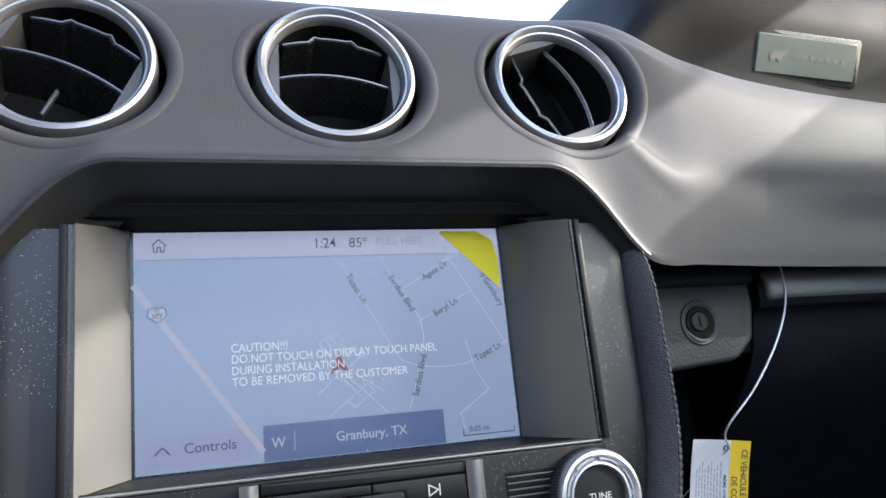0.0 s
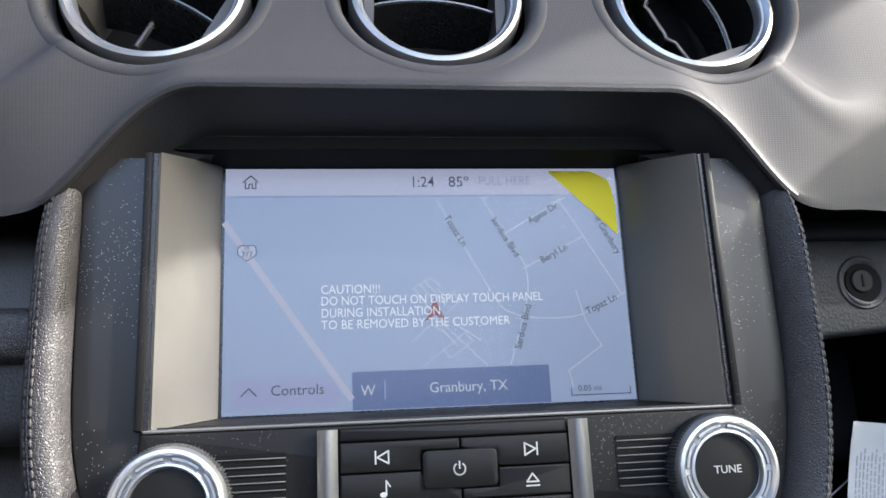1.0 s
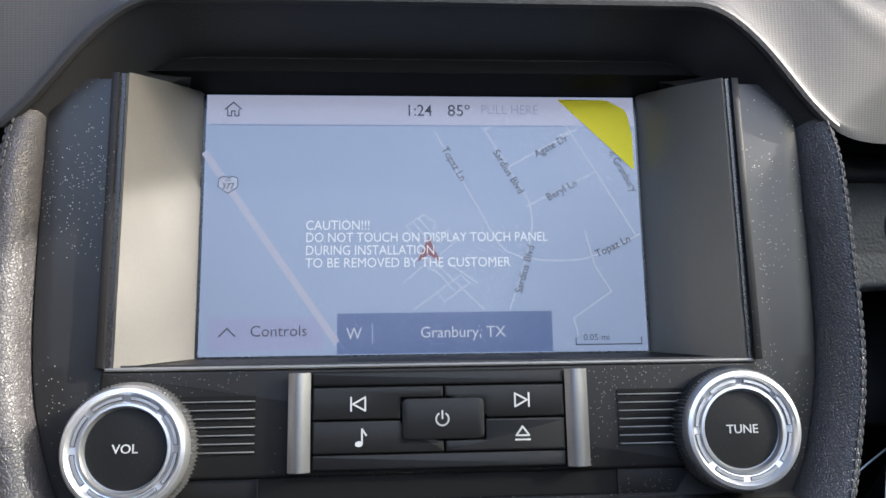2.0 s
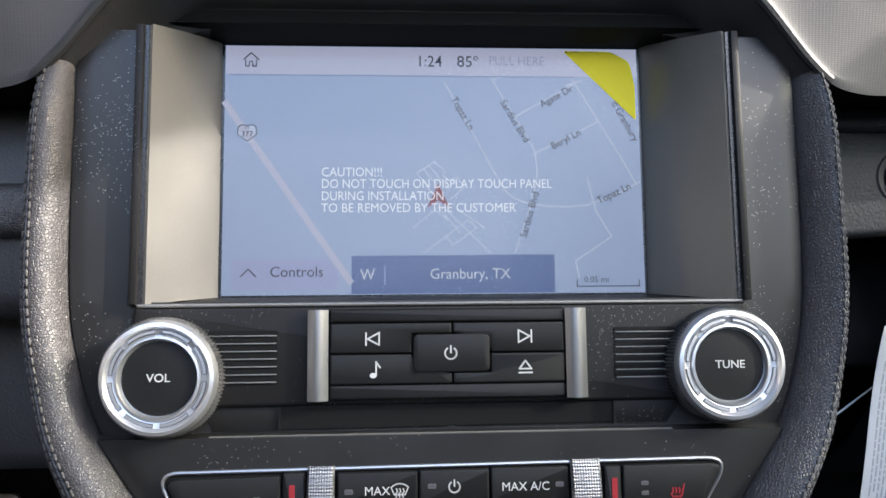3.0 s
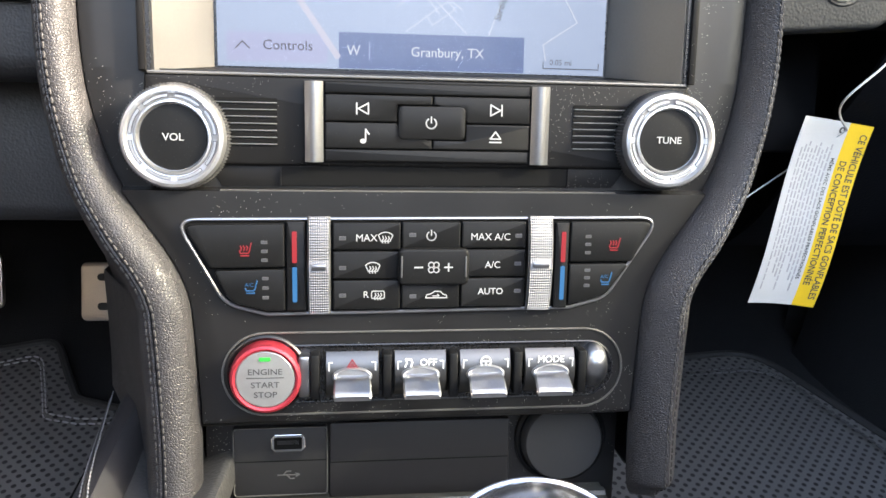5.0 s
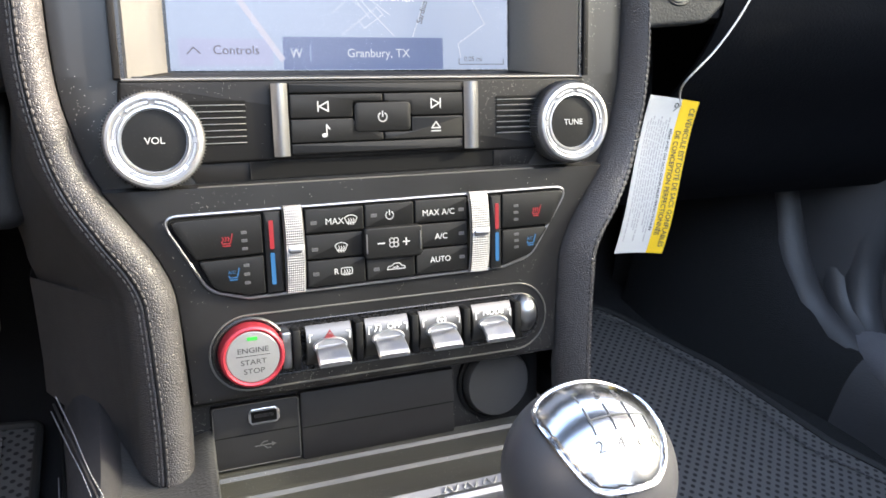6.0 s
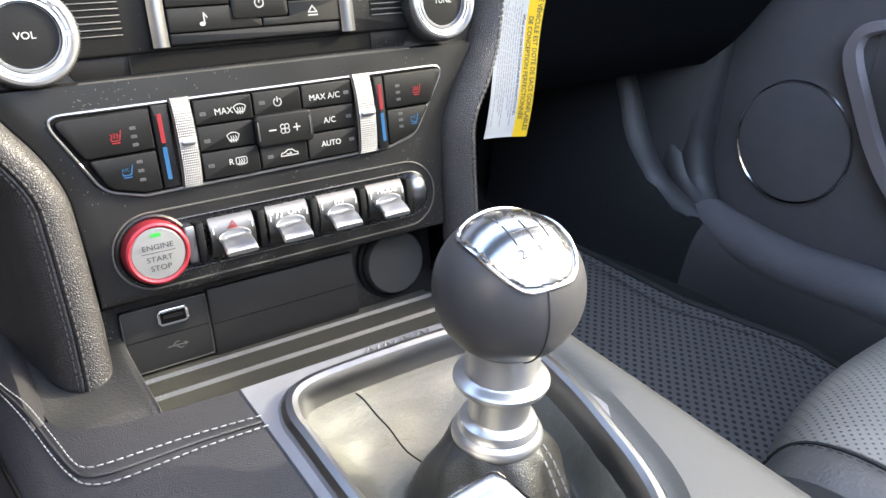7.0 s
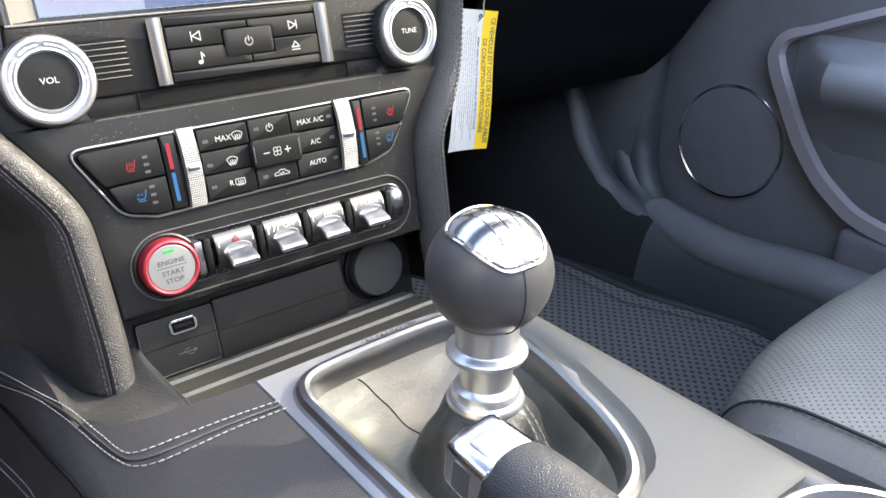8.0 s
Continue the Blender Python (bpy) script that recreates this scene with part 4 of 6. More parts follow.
fan = bmesh.new()
for j in range(4):
    a = 90 * j + 45
    ink([[(PX + 2.3 + 0.4 * math.cos(radians(a)), -134.2 + 0.4 * math.sin(radians(a)))] + arc(PX + 2.3 + 1.5 * math.cos(radians(a)), -134.2 + 1.5 * math.sin(radians(a)), 1.15, a + 180, a + 480, 9)], 0.42, -43.6, bm=fan)
part("symbol", fan, INK, rocker)


def shield_sign(cx, cz, y, rear=False):
    if rear:
        lines = [rrect(cx - 3.4, cx + 3.4, cz - 2.0, cz + 2.0, 0.8, 2)]
        lines[0].append(lines[0][0])
    else:
        lines = [[(cx - 3.8, cz + 1.5)] + arc(cx, cz - 2.2, 5.3, 135, 45, 8) + [(cx + 3.8, cz + 1.5), (cx + 2.4, cz - 1.7), (cx - 2.4, cz - 1.7), (cx - 3.8, cz + 1.5)]]
    lines += [[(cx + d, cz - 2.7), (cx + d - 0.5, cz - 1.5), (cx + d + 0.5, cz - 0.3), (cx + d, cz + 0.9)] for d in (-1.5, 0, 1.5)]
    return ink([[(cx + (a - cx) * 0.78, cz + (b - cz) * 0.78) for a, b in line] for line in lines], 0.4, y)


part("word", lettering("MAX", 3.0, PX - 25.4, -122.4, YC - 0.1, bold=0.0), INK, cells[0, 0])
part("symbol", shield_sign(PX - 17.6, -122.3, YC), INK, cells[0, 0])
part("symbol", power_sign(PX + 1.4, -121.4, 1.9, YC, 0.5), INK, cells[0, 1])
part("word", lettering("MAX A/C", 3.0, PX + 26.4, -121.9, YC - 0.1, bold=0.0), INK, cells[0, 2])
part("symbol", shield_sign(PX - 22.8, -134.9, YC), INK, cells[1, 0])
part("word", lettering("A/C", 2.9, PX + 27.6, -133.8, YC - 0.1, bold=0.02), INK, cells[1, 2])
part("word", lettering("R", 2.8, PX - 25.6, -146.2, YC - 0.1, bold=0.02), INK, cells[2, 0])
part("symbol", shield_sign(PX - 20.6, -146.2, YC, True), INK, cells[2, 0])
cx, cz = PX + 3.8, -146.8
part("symbol", ink([[(cx - 4.4, cz - 0.9), (cx - 4.0, cz + 0.4), (cx - 2.2, cz + 0.8), (cx - 0.6, cz + 1.9), (cx + 1.8, cz + 1.8), (cx + 3.0, cz + 0.6), (cx + 4.4, cz + 0.2), (cx + 4.5, cz - 0.9), (cx - 4.4, cz - 0.9)], [(cx - 1.4, cz - 0.1), (cx + 1.2, cz - 0.1), (cx + 0.6, cz + 0.6)]], 0.42, YC), INK, cells[2, 1])
part("word", lettering("AUTO", 2.8, PX + 27.0, -145.2, YC - 0.1, bold=0.02), INK, cells[2, 2])
for place, x, z in (((0, 0), PX - 35.2, -122.4), ((0, 1), PX - 6.4, -121.0), ((0, 2), PX + 38.4, -121.3), ((1, 0), PX - 35.2, -134.8), ((1, 2), PX + 38.4, -133.2), ((2, 0), PX - 35.2, -146.4), ((2, 1), PX - 6.0, -147.0), ((2, 2), PX + 38.6, -145.0)):
    lamps(cells[place], [(x, z)], 2.9, 1.7)

# start button and toggle switches in their long oval recess
SZ = -180.6
pill = thing("switch_recess", (PX, -38, SZ), "long rounded black recess holding start button and toggles", "panel")
po = rrect(PX - 85, PX + 88, SZ - 18.2, SZ + 17.6, 17.8, 10)
part("recess_rim", tube([(x, -37.3, z) for x, z in po], 0.5, 6, close=True), BEZEL, pill, "thin pale edge line")
po2 = rrect(PX - 80, PX + 83.5, SZ - 12.6, SZ + 12.0, 12, 10)
part("recess_edge", tube([(x, -37.6, z) for x, z in po2], 0.6, 8, close=True), GLOSS, pill)
part("recess_floor", plate(po2, -37.3, -30), GLOSS, pill)
for x in (PX - 46.6, PX - 16.6, PX + 11.6, PX + 39.5, PX + 68.0):
    part("divider", box(x - 1.9, x + 1.9, -44.5, -36, SZ - 9.6, SZ + 9.6, 0.9, 2), BUTTON, pill)
part("end_cap", tilted(lathe([(10.6, 0), (10.4, -3), (9.0, -6.0), (6, -8.2), (2.5, -9.2), (0.001, -9.3)], 0, 0, 40), Matrix.Translation((PX + 74.5, -36, SZ + 1.5)) @ Matrix.Diagonal((0.62, 1, 0.95, 1))), BRUSHED, pill, "brushed metal end")
part("neck", box(PX - 53.5, PX - 48.6, -43.5, -36, SZ - 9.0, SZ + 9.0, 1.2, 2), BRUSHED, pill)

start = thing("start_button", (PX - 66.8, -38, SZ), "brushed metal engine start button with red ring", "button")
sx_, sz_ = PX - 66.8, SZ - 0.2
part("surround", open_lathe([(17.0, -36), (17.0, -38.2), (16.2, -38.8), (15.4, -38.2), (15.4, -36)], sx_, sz_, 64), PANEL, start)
part("red_ring", open_lathe([(14.8, -36), (14.8, -42.5), (14.2, -44.6), (13.2, -45.2), (12.3, -44.8), (12.1, -43)], sx_, sz_, 64), RED, start, "red anodised ring")
part("cap", lathe([(12.2, -40), (12.2, -44.2), (11.6, -44.7), (6, -45.0), (0.001, -45.1)], sx_, sz_, 64), STARTCAP, start)
part("lamp", plate(rrect(sx_ - 2.3, sx_ + 2.3, sz_ + 8.0, sz_ + 9.6, 0.4, 2), -45.2, -44.4), LIT_GREEN, start, "lit green lamp")
for k, (word, z) in enumerate((("ENGINE", 3.4), ("START", -2.2), ("STOP", -6.4))):
    part("word", lettering(word, 2.5, sx_, sz_ + z, -45.2, bold=0.015, wide=1.15), STARTINK, start)
part("line", box(sx_ - 7.6, sx_ + 7.6, -45.25, -45.0, sz_ + 0.75, sz_ + 1.1), STARTINK, start)


def toggle(x, sign, label):
    t = thing("toggle_switch", (x, -38, SZ), label, "switch", group="toggle switches")
    rows = []
    for i in range(13):
        u = -1 + 2 * i / 12
        rows.append([(x + s * 11.2, -38 - 6.5 * math.sqrt(max(0, 1 - (u * 0.9) ** 2)), SZ + 0.6 + u * 9.6) for s in (-1, -0.96, 0.96, 1)])
    rows = [[(p[0], p[1] + (0.7 if j in (0, 3) else 0), p[2]) for j, p in enumerate(r)] for r in rows]
    part("body", thick(loft(rows), 1.2), TOGGLE, t, "curved brushed metal face")
    mount = open_lathe([(9.2, 2), (9.0, -1.0), (8.3, -1.9), (7.5, -1.5), (7.2, -0.9), (0.001, -1.1)], 0, 0, 40)
    part("mount", tilted(mount, Matrix.Translation((x, -44.2, SZ + 0.4)) @ Matrix.Diagonal((0.92, 1, 0.44, 1))), CHROME, t)
    rows = []
    for i in range(11):
        u = i / 10
        y, z = -44.0 - 10.5 * u, SZ + 0.4 - 5.0 * u - 1.2 * u * u + 0.8 * math.sin(math.pi * u)
        w = 7.3 + 0.5 * u - 0.5 * smooth((u - 0.9) / 0.1)
        h = 0.85 + 0.3 * smooth((u - 0.72) / 0.12) - 0.3 * smooth((u - 0.92) / 0.08)
        rows.append([(x - w, y, z - h), (x - w - 0.1, y, z), (x - w + 0.6, y, z + h), (x - w * 0.5, y, z + h * 1.15), (x + w * 0.5, y, z + h * 1.15), (x + w - 0.6, y, z + h), (x + w + 0.1, y, z), (x + w, y, z - h), (x, y, z - h * 1.1)])
    lever = loft(rows, close=True)
    lever.verts.ensure_lookup_table()
    lever.faces.new([v for v in lever.verts][-9:])
    part("lever", lever, BRUSHED, t, "flat metal lever")
    yf = -44.9
    marks = ink([[(x - 9.6, SZ + 3.2), (x - 9.6, SZ + 6.6), (x - 8.2, SZ + 6.6)], [(x + 9.6, SZ + 3.2), (x + 9.6, SZ + 6.6), (x + 8.2, SZ + 6.6)]], 0.4, yf)
    part("corner_mark", marks, WHITEINK, t)
    if sign == "hazard":
        part("symbol", ink([[(x - 2.6, SZ + 3.4), (x, SZ + 7.8), (x + 2.6, SZ + 3.4), (x - 2.6, SZ + 3.4)], [(x - 1.1, SZ + 4.4), (x, SZ + 6.0), (x + 1.1, SZ + 4.4), (x - 1.1, SZ + 4.4)]], 0.5, yf), LIT_RED, t)
    elif sign == "wheel":
        ring = arc(x, SZ + 5.8, 2.2, 0, 360, 20)
        part("symbol", ink([ring, [(x - 2.0, SZ + 6.0), (x + 2.0, SZ + 6.0)], [(x, SZ + 6.0), (x, SZ + 3.8)]], 0.55, yf), WHITEINK, t)
    elif sign == "OFF":
        part("word", lettering("OFF", 3.0, x + 3.2, SZ + 5.9, yf - 0.1, bold=0.02), WHITEINK, t)
        part("symbol", ink([[(x - 6.6, SZ + 4.2), (x - 5.8, SZ + 6.0), (x - 6.4, SZ + 7.6)], [(x - 4.2, SZ + 4.2), (x - 3.6, SZ + 6.0), (x - 4.2, SZ + 7.6)], [(x - 6.0, SZ + 7.4), (x - 4.2, SZ + 7.4)]], 0.6, yf), WHITEINK, t)
    else:
        part("word", lettering(sign, 3.0, x, SZ + 6.2, yf - 0.1), WHITEINK, t)
    return t


toggle(PX - 31.2, "hazard", "brushed metal toggle switch with red hazard triangle")
toggle(PX - 2.6, "OFF", "brushed metal toggle switch marked OFF with a car sign")
toggle(PX + 25.2, "wheel", "brushed metal toggle switch with steering wheel sign")
toggle(PX + 53.6, "MODE", "brushed metal toggle switch marked MODE")

# set-back strip below the panel
usb = thing("socket_strip", (PX, -14, -224), "black strip with a USB port and a round socket cap", "panel")
part("backing", plate([(PX - 97, -196), (PX + 97, -194), (PX + 97, -262), (PX - 97, -262)], -12, 4), PANEL, usb)
part("upper_lip", loft([[(PX - 94, -36.5, -202.8), (PX + 94, -36.5, -200.8)], [(PX - 94, -34, -204.5), (PX + 94, -34, -202.5)], [(PX - 96, -11, -206), (PX + 96, -11, -204)]]), PANEL, usb)
part("port_tile", plate(rrect(-83.0, -40.0, -247, -213.5, 1.5), -15.5, -11, 0.8), TILE, usb)
part("tile_seam", box(-82.5, -40.5, -15.7, -15.3, -230.1, -229.7), VOID, usb)
part("tile_edge", tube([(x, -15.6, z) for x, z in rrect(-82.6, -40.4, -246.6, -213.9, 1.6)], 0.3, 6, close=True), BEZEL, usb, "thin pale edge of the port tile")
part("port_frame", plate(rounded([(PX - 67.8, -218.4), (PX - 66.0, -216.6), (PX - 54.0, -216.6), (PX - 52.2, -218.4), (PX - 52.2, -223.2), (PX - 54.0, -225.0), (PX - 66.0, -225.0), (PX - 67.8, -223.2)], 0.5), -17.0, -15, 0.5), POLISH, usb, "chrome port frame")
part("port_mouth", plate(rrect(PX - 66.3, PX - 53.7, -223.6, -218.0, 0.6), -17.2, -16), VOID, usb)
part("port_tongue", box(PX - 64.8, PX - 55.2, -17.4, -16, -221.2, -219.4), GLOSS, usb)
cx, cz = PX - 60.0, -236.8
part("symbol", ink([[(cx - 5, cz), (cx + 4.2, cz)], [(cx - 2.5, cz), (cx - 0.8, cz + 1.8), (cx + 1, cz + 1.8)], [(cx - 1, cz), (cx + 0.8, cz - 1.8), (cx + 2.6, cz - 1.8)], [(cx + 3.4, cz + 0.8), (cx + 5, cz), (cx + 3.4, cz - 0.8)]], 0.5, -15.5), GREYINK, usb)
part("blank_tile", plate(rrect(-39.4, 45.4, -249, -212.5, 1.2), -15.5, -11, 0.8), TILE, usb)
part("tile_seam", box(-39.0, 45.0, -15.7, -15.3, -231.6, -231.2), VOID, usb)
part("socket_cap", lathe([(19.5, -12), (19.3, -17.5), (18.2, -19.2), (9, -19.8), (0.001, -19.9)], PX + 69, -224, 48), RUBBER, usb, "round black socket cap")
part("socket_ring", open_lathe([(22.5, -11), (22.4, -14), (21.0, -15), (20.0, -14), (20.0, -11)], PX + 69, -224, 48), BUTTON, usb)


# padded side rails with stitching
def side_rail(sx):
    rail = thing("padded_rail", (PX + sx * 125, -30, -90), "padded leather rail with stitching beside the centre stack", "trim", group="padded rails")
    w = [(z, h) for z, h in HALF]
    w = [(38, 135.8), (24, 136.5)] + w[2:-1] + [(-203, 94.5), (-220, 94.5), (-232, 94.8), (-240, 95.6)]
    line = spline([(PX + sx * h, 0, z) for z, h in w], 7)
    wide = lambda z: along([(-250, 24), (-160, 24), (-130, 22.5), (-90, 20.5), (-60, 19), (-20, 18), (40, 17)], z)
    rows, crest, crest2 = [], [], []
    n = len(line)
    for i, p in enumerate(line):
        a, b = line[max(i - 1, 0)], line[min(i + 1, n - 1)]
        d = (b - a).normalized()
        out = Vector((d.z, 0, -d.x)) * (1 if sx * d.z > 0 else -1)
        if out.x * sx < 0:
            out = -out
        k = wide(p.z)
        fl = (0.25 + 0.75 * smooth((-40 - p.z) / 90)) if sx < 0 else 0.12
        end = smooth((n - 1 - i) / 5)
        tuck = 10 * smooth((p.z - 8) / 44) + 7 * smooth((p.z + 122) / 40)
        sec = [(0.2, -33), (0.5, -38.5), (k * 0.07, -43.0), (k * 0.16, -46.2), (k * 0.30, -48.2), (k * 0.44, -48.5), (k * 0.53, -47.8), (k * 0.58, -46.3), (k * 0.63, -46.6), (k * 0.78, -43.0), (k * 0.92, -37.0), (k * 1.02, -29), (k * (1.02 + 0.13 * fl), -14), (k * (1.02 + 0.88 * fl), 30), (k * (1.02 + 1.98 * fl), 90), (k * (1.02 + 2.08 * fl), 120)]
        if sx > 0:
            sec[1:9] = [(k * 0.04, -37.0), (k * 0.12, -40.5), (k * 0.24, -44.0), (k * 0.36, -46.6), (k * 0.46, -48.4), (k * 0.52, -48.9), (k * 0.56, -47.4), (k * 0.61, -47.8)]
        rows.append([p + out * (q * (0.85 + 0.15 * end)) + Vector((0, tuck + (-33 + (y + 33) * (0.55 + 0.45 * end) if y < -33 else y), 0)) for q, y in sec])
        crest.append(rows[-1][6] + Vector((0, -0.35, 0)))
        crest2.append(rows[-1][8] * 0.6 + rows[-1][9] * 0.4 + Vector((0, -0.35, 0)))
    skin = loft(rows)
    part("padding", skin, LEATHER, rail)
    part("stitching", stitches(crest[6:], 3.4, 2.6, 0.5), DARKTHREAD, rail, "row of small stitches", kind="stuff")
    part("stitching", stitches(crest2[6:], 3.4, 2.6, 0.45), DARKTHREAD, rail, "row of small stitches", kind="stuff")
    mid = sum((Vector(p) for p in rows[-1][:13]), Vector()) / 13
    part("seam_groove", tube([r[7] + Vector((0, 0.15, 0)) for r in rows[6:]], 0.5, 6), VOID, rail)
    foot = [rows[-1], [p + (Vector((mid.x, p.y, p.z)) - p) * 0.12 + Vector((0, 1.0 if p.y < -35 else 0, -3.0 - 3 * smooth((p.y + 35) / 30))) for p in rows[-1]], [p + (Vector((mid.x, p.y, p.z)) - p) * 0.5 + Vector((0, 6 if p.y < -35 else 0, -5.0 - 7 * smooth((p.y + 35) / 30))) for p in rows[-1]], [Vector((mid.x, p.y + (14 if p.y < -35 else 0), p.z - 5.6)) for p in rows[-1]]]
    part("end", loft(foot), LEATHER, rail)
    return rail


side_rail(-1)
side_rail(1)

# ---- touch display with its map, and the film stuck on it ----
screen = thing("touch_display", (0, 0, 0), "lit touch display showing a pale blue street map", "display")
D_MAP, D_HEAD, D_ROAD = glow("map_blue", (171, 190, 226)), glow("header_lilac", (201, 205, 232)), glow("road_white", (206, 217, 240))
D_BAR, D_TXT, D_DARK = glow("bar_blue", (92, 116, 172)), glow("display_white", (232, 236, 248)), glow("display_dark", (20, 22, 42))
D_MAIN, D_RED, D_BTN, D_LINE = glow("main_road", (203, 205, 228)), glow("marker_red", (140, 30, 36)), glow("button_lilac", (174, 182, 224)), glow("rule_blue", (128, 148, 190))
panel = part("map_area", plate([(-87.1, 52.3), (87.1, 52.3), (87.1, -52.3), (-87.1, -52.3)], 0, 1.0), D_MAP, screen)
head = part("header", plate([(-86.8, 52.0), (86.8, 52.0), (86.8, 40.0), (-86.8, 40.0)], -0.10, 0.2), D_HEAD, screen)
part("rule", box(-85.2, 60, -0.16, 0, 39.5, 39.9), D_LINE, screen)
hx, hz = -76.5, 46.2
part("home_symbol", ink([[(hx - 3.2, hz), (hx, hz + 2.9), (hx + 3.2, hz)], [(hx - 2.2, hz), (hx - 2.2, hz - 2.8), (hx - 0.7, hz - 2.8), (hx - 0.7, hz - 0.8), (hx + 0.7, hz - 0.8), (hx + 0.7, hz - 2.8), (hx + 2.2, hz - 2.8), (hx + 2.2, hz)]], 0.5, -0.1), D_DARK, head)
part("clock", lettering("1:24", 5.0, -2.1, 45.9, -0.16, bold=0.01, wide=0.92), D_DARK, head)
part("temperature", lettering("85º", 5.0, 14.2, 45.9, -0.16, bold=0.01, wide=1.0), D_DARK, head)
part("main_road", ink([[(-86.8, 27.6), (-72, 6.0), (-35.3, -46.9)]], 2.7, 0), D_MAIN, screen)
sign = part("route_sign", plate(rounded([(-81.3, 17.6), (-79.5, 18.4), (-77.7, 17.8), (-75.9, 18.4), (-74.1, 17.6), (-73.8, 14.2), (-77.7, 11.4), (-81.6, 14.2)], 0.8, 3), -0.14, 0), D_ROAD, screen)
so = rounded([(-81.3, 17.6), (-79.5, 18.4), (-77.7, 17.8), (-75.9, 18.4), (-74.1, 17.6), (-73.8, 14.2), (-77.7, 11.4), (-81.6, 14.2)], 0.8, 3)
part("sign_edge", ink([so + so[:1]], 0.35, -0.14), D_DARK, sign)
part("sign_number", lettering("377", 2.3, -77.7, 14.3, -0.2, bold=0.02), D_DARK, sign)
part("sign_word", lettering("US", 1.3, -77.7, 16.9, -0.2), D_DARK, sign)
roads = bmesh.new()
ink([[(4.0, 37.6), (25.5, -2.9), (29, -9.0), (32.2, -12.3), (38, -14.6), (46.1, -15.9), (55, -16.2), (63.6, -15.5), (75, -11.5), (86.5, -5.5)], [(24.0, 39.0), (42.1, 7.7), (42.9, 0), (42.4, -6.5), (37, -24), (32.8, -35.5)], [(24.5, 38.0), (30, 41)], [(34.3, 22.6), (59.6, 36.7)], [(40.9, 6.1), (69.7, 20.5)], [(58.5, 39.2), (69.7, 20.5), (85.2, -6.6)], [(64.1, -4.2), (67.5, -18.3), (73.7, -28.8), (58.1, -39.1), (59.5, -46.0)], [(56, 36), (63, 38.5)]], 0.55, 0, roads)
part("street_line", roads, D_ROAD, screen)
lot = bmesh.new()
ink([[(-7.8, -1.7), (-0.6, 2.8), (4, -0.6), (3, -3), (6, -5), (9.2, -3.4), (12, -8), (6, -13)], [(-7.8, -1.7), (-1, -11)], [(-5, 0), (3, -10)], [(-2.8, 1.4), (6, -9)], [(-9.3, -24.8), (-0.6, -17.4), (6, -22)], [(-4.9, -35.2), (13.6, -21.5), (17, -25), (7, -32), (4, -28)], [(4, -17), (22.5, -35.4)], [(9.0, -16.9), (20.4, -25.0)], [(1, -16), (10, -27)]], 0.45, 0, lot)
part("lot_line", lot, D_ROAD, screen)
for words, x, z, turn, wide in (("Topaz Ln", 11.7, 23.6, -60.5, 1.0), ("Sardius Blvd", 33.8, 20.4, -60, 1.0), ("Agate Dr", 51.8, 31.2, 29, 1.0), ("Beryl Ln", 55.4, 12.6, 28, 1.0), ("Sardius Blvd", 39.2, -19.5, 73, 0.98), ("Topaz Ln", 75.2, -10.6, 25, 1.0), ("d Granbury", 81.0, 20.6, -62, 0.98)):
    part("street_name", lettering(words, 3.2, x, z, -0.12, turn=turn, wide=wide * 0.94, bold=0.045), D_DARK, screen)
part("position_marker", plate([(1.1, -6.4), (-3.6, -16.6), (1.0, -13.4), (6.0, -16.8)], -0.2, 0), D_RED, screen, "dark red arrow marker")
btn = part("controls_button", plate(rrect(-83.2, -39.6, -50.2, -37.6, 1.2, 3), -0.1, 0.1), D_BTN, screen)
part("chevron", ink([[(-79.4, -44.6), (-76.4, -41.6), (-73.4, -44.6)]], 0.55, -0.1), D_DARK, btn)
part("word", lettering("Controls", 4.4, -56.9, -43.0, -0.16, wide=0.98), D_DARK, btn)
place = part("place_bar", plate([(-34.7, -36.4), (49.2, -36.2), (49.2, -52.0), (-34.7, -52.0)], -0.14, 0.1), D_BAR, screen)
part("word", lettering("W", 4.6, -28.2, -44.4, -0.2, wide=0.9), D_TXT, place)
part("divider", box(-21.4, -20.9, -0.22, 0, -48.2, -40.4), D_BTN, place)
part("word", lettering("Granbury, TX", 4.4, 14.0, -44.2, -0.2, wide=0.96), D_TXT, place)
part("scale_bar", ink([[(58.4, -46.8), (58.4, -49.6), (84.6, -49.6), (84.6, -47.0)]], 0.4, 0), D_DARK, screen)
part("scale_word", lettering("0.05 mi", 2.6, 66.6, -46.9, -0.1, wide=0.98), D_DARK, screen)

film = thing("protective_film", (0, -1, 0), "clear protective film with white caution print and yellow pull tab", "film")
part("sheet", plate(rounded([(-87, 52.2), (87, 52.2), (87, -52.2), (-87, -52.2)], 1, 2), -0.62, -0.5), FILM, film)
for words, z, x1 in (("CAUTION!!!", -1.8, -22.2), ("DO NOT TOUCH ON DISPLAY TOUCH PANEL", -6.7, 48.7), ("DURING INSTALLATION", -11.8, 3.2), ("TO BE REMOVED BY THE CUSTOMER", -16.8, 33.4)):
    own = lettering(words, 3.9, 0, 0, 0, align="LEFT", bold=-0.02, depth=0.06)
    wide = max(v.co.x for v in own.verts)
    own.transform(Matrix.Translation((-47.2, -0.75, z)) @ Matrix.Diagonal(((x1 + 47.2) / wide, 1, 1, 1)))
    part("caution_line", own, FILMINK, film)
own = lettering("PULL HERE", 4.2, 0, 0, 0, align="LEFT", depth=0.06, bold=-0.06)
wide = max(v.co.x for v in own.verts)
own.transform(Matrix.Translation((23.0, -0.75, 46.2)) @ Matrix.Diagonal((23.8 / wide, 1, 1, 1)))
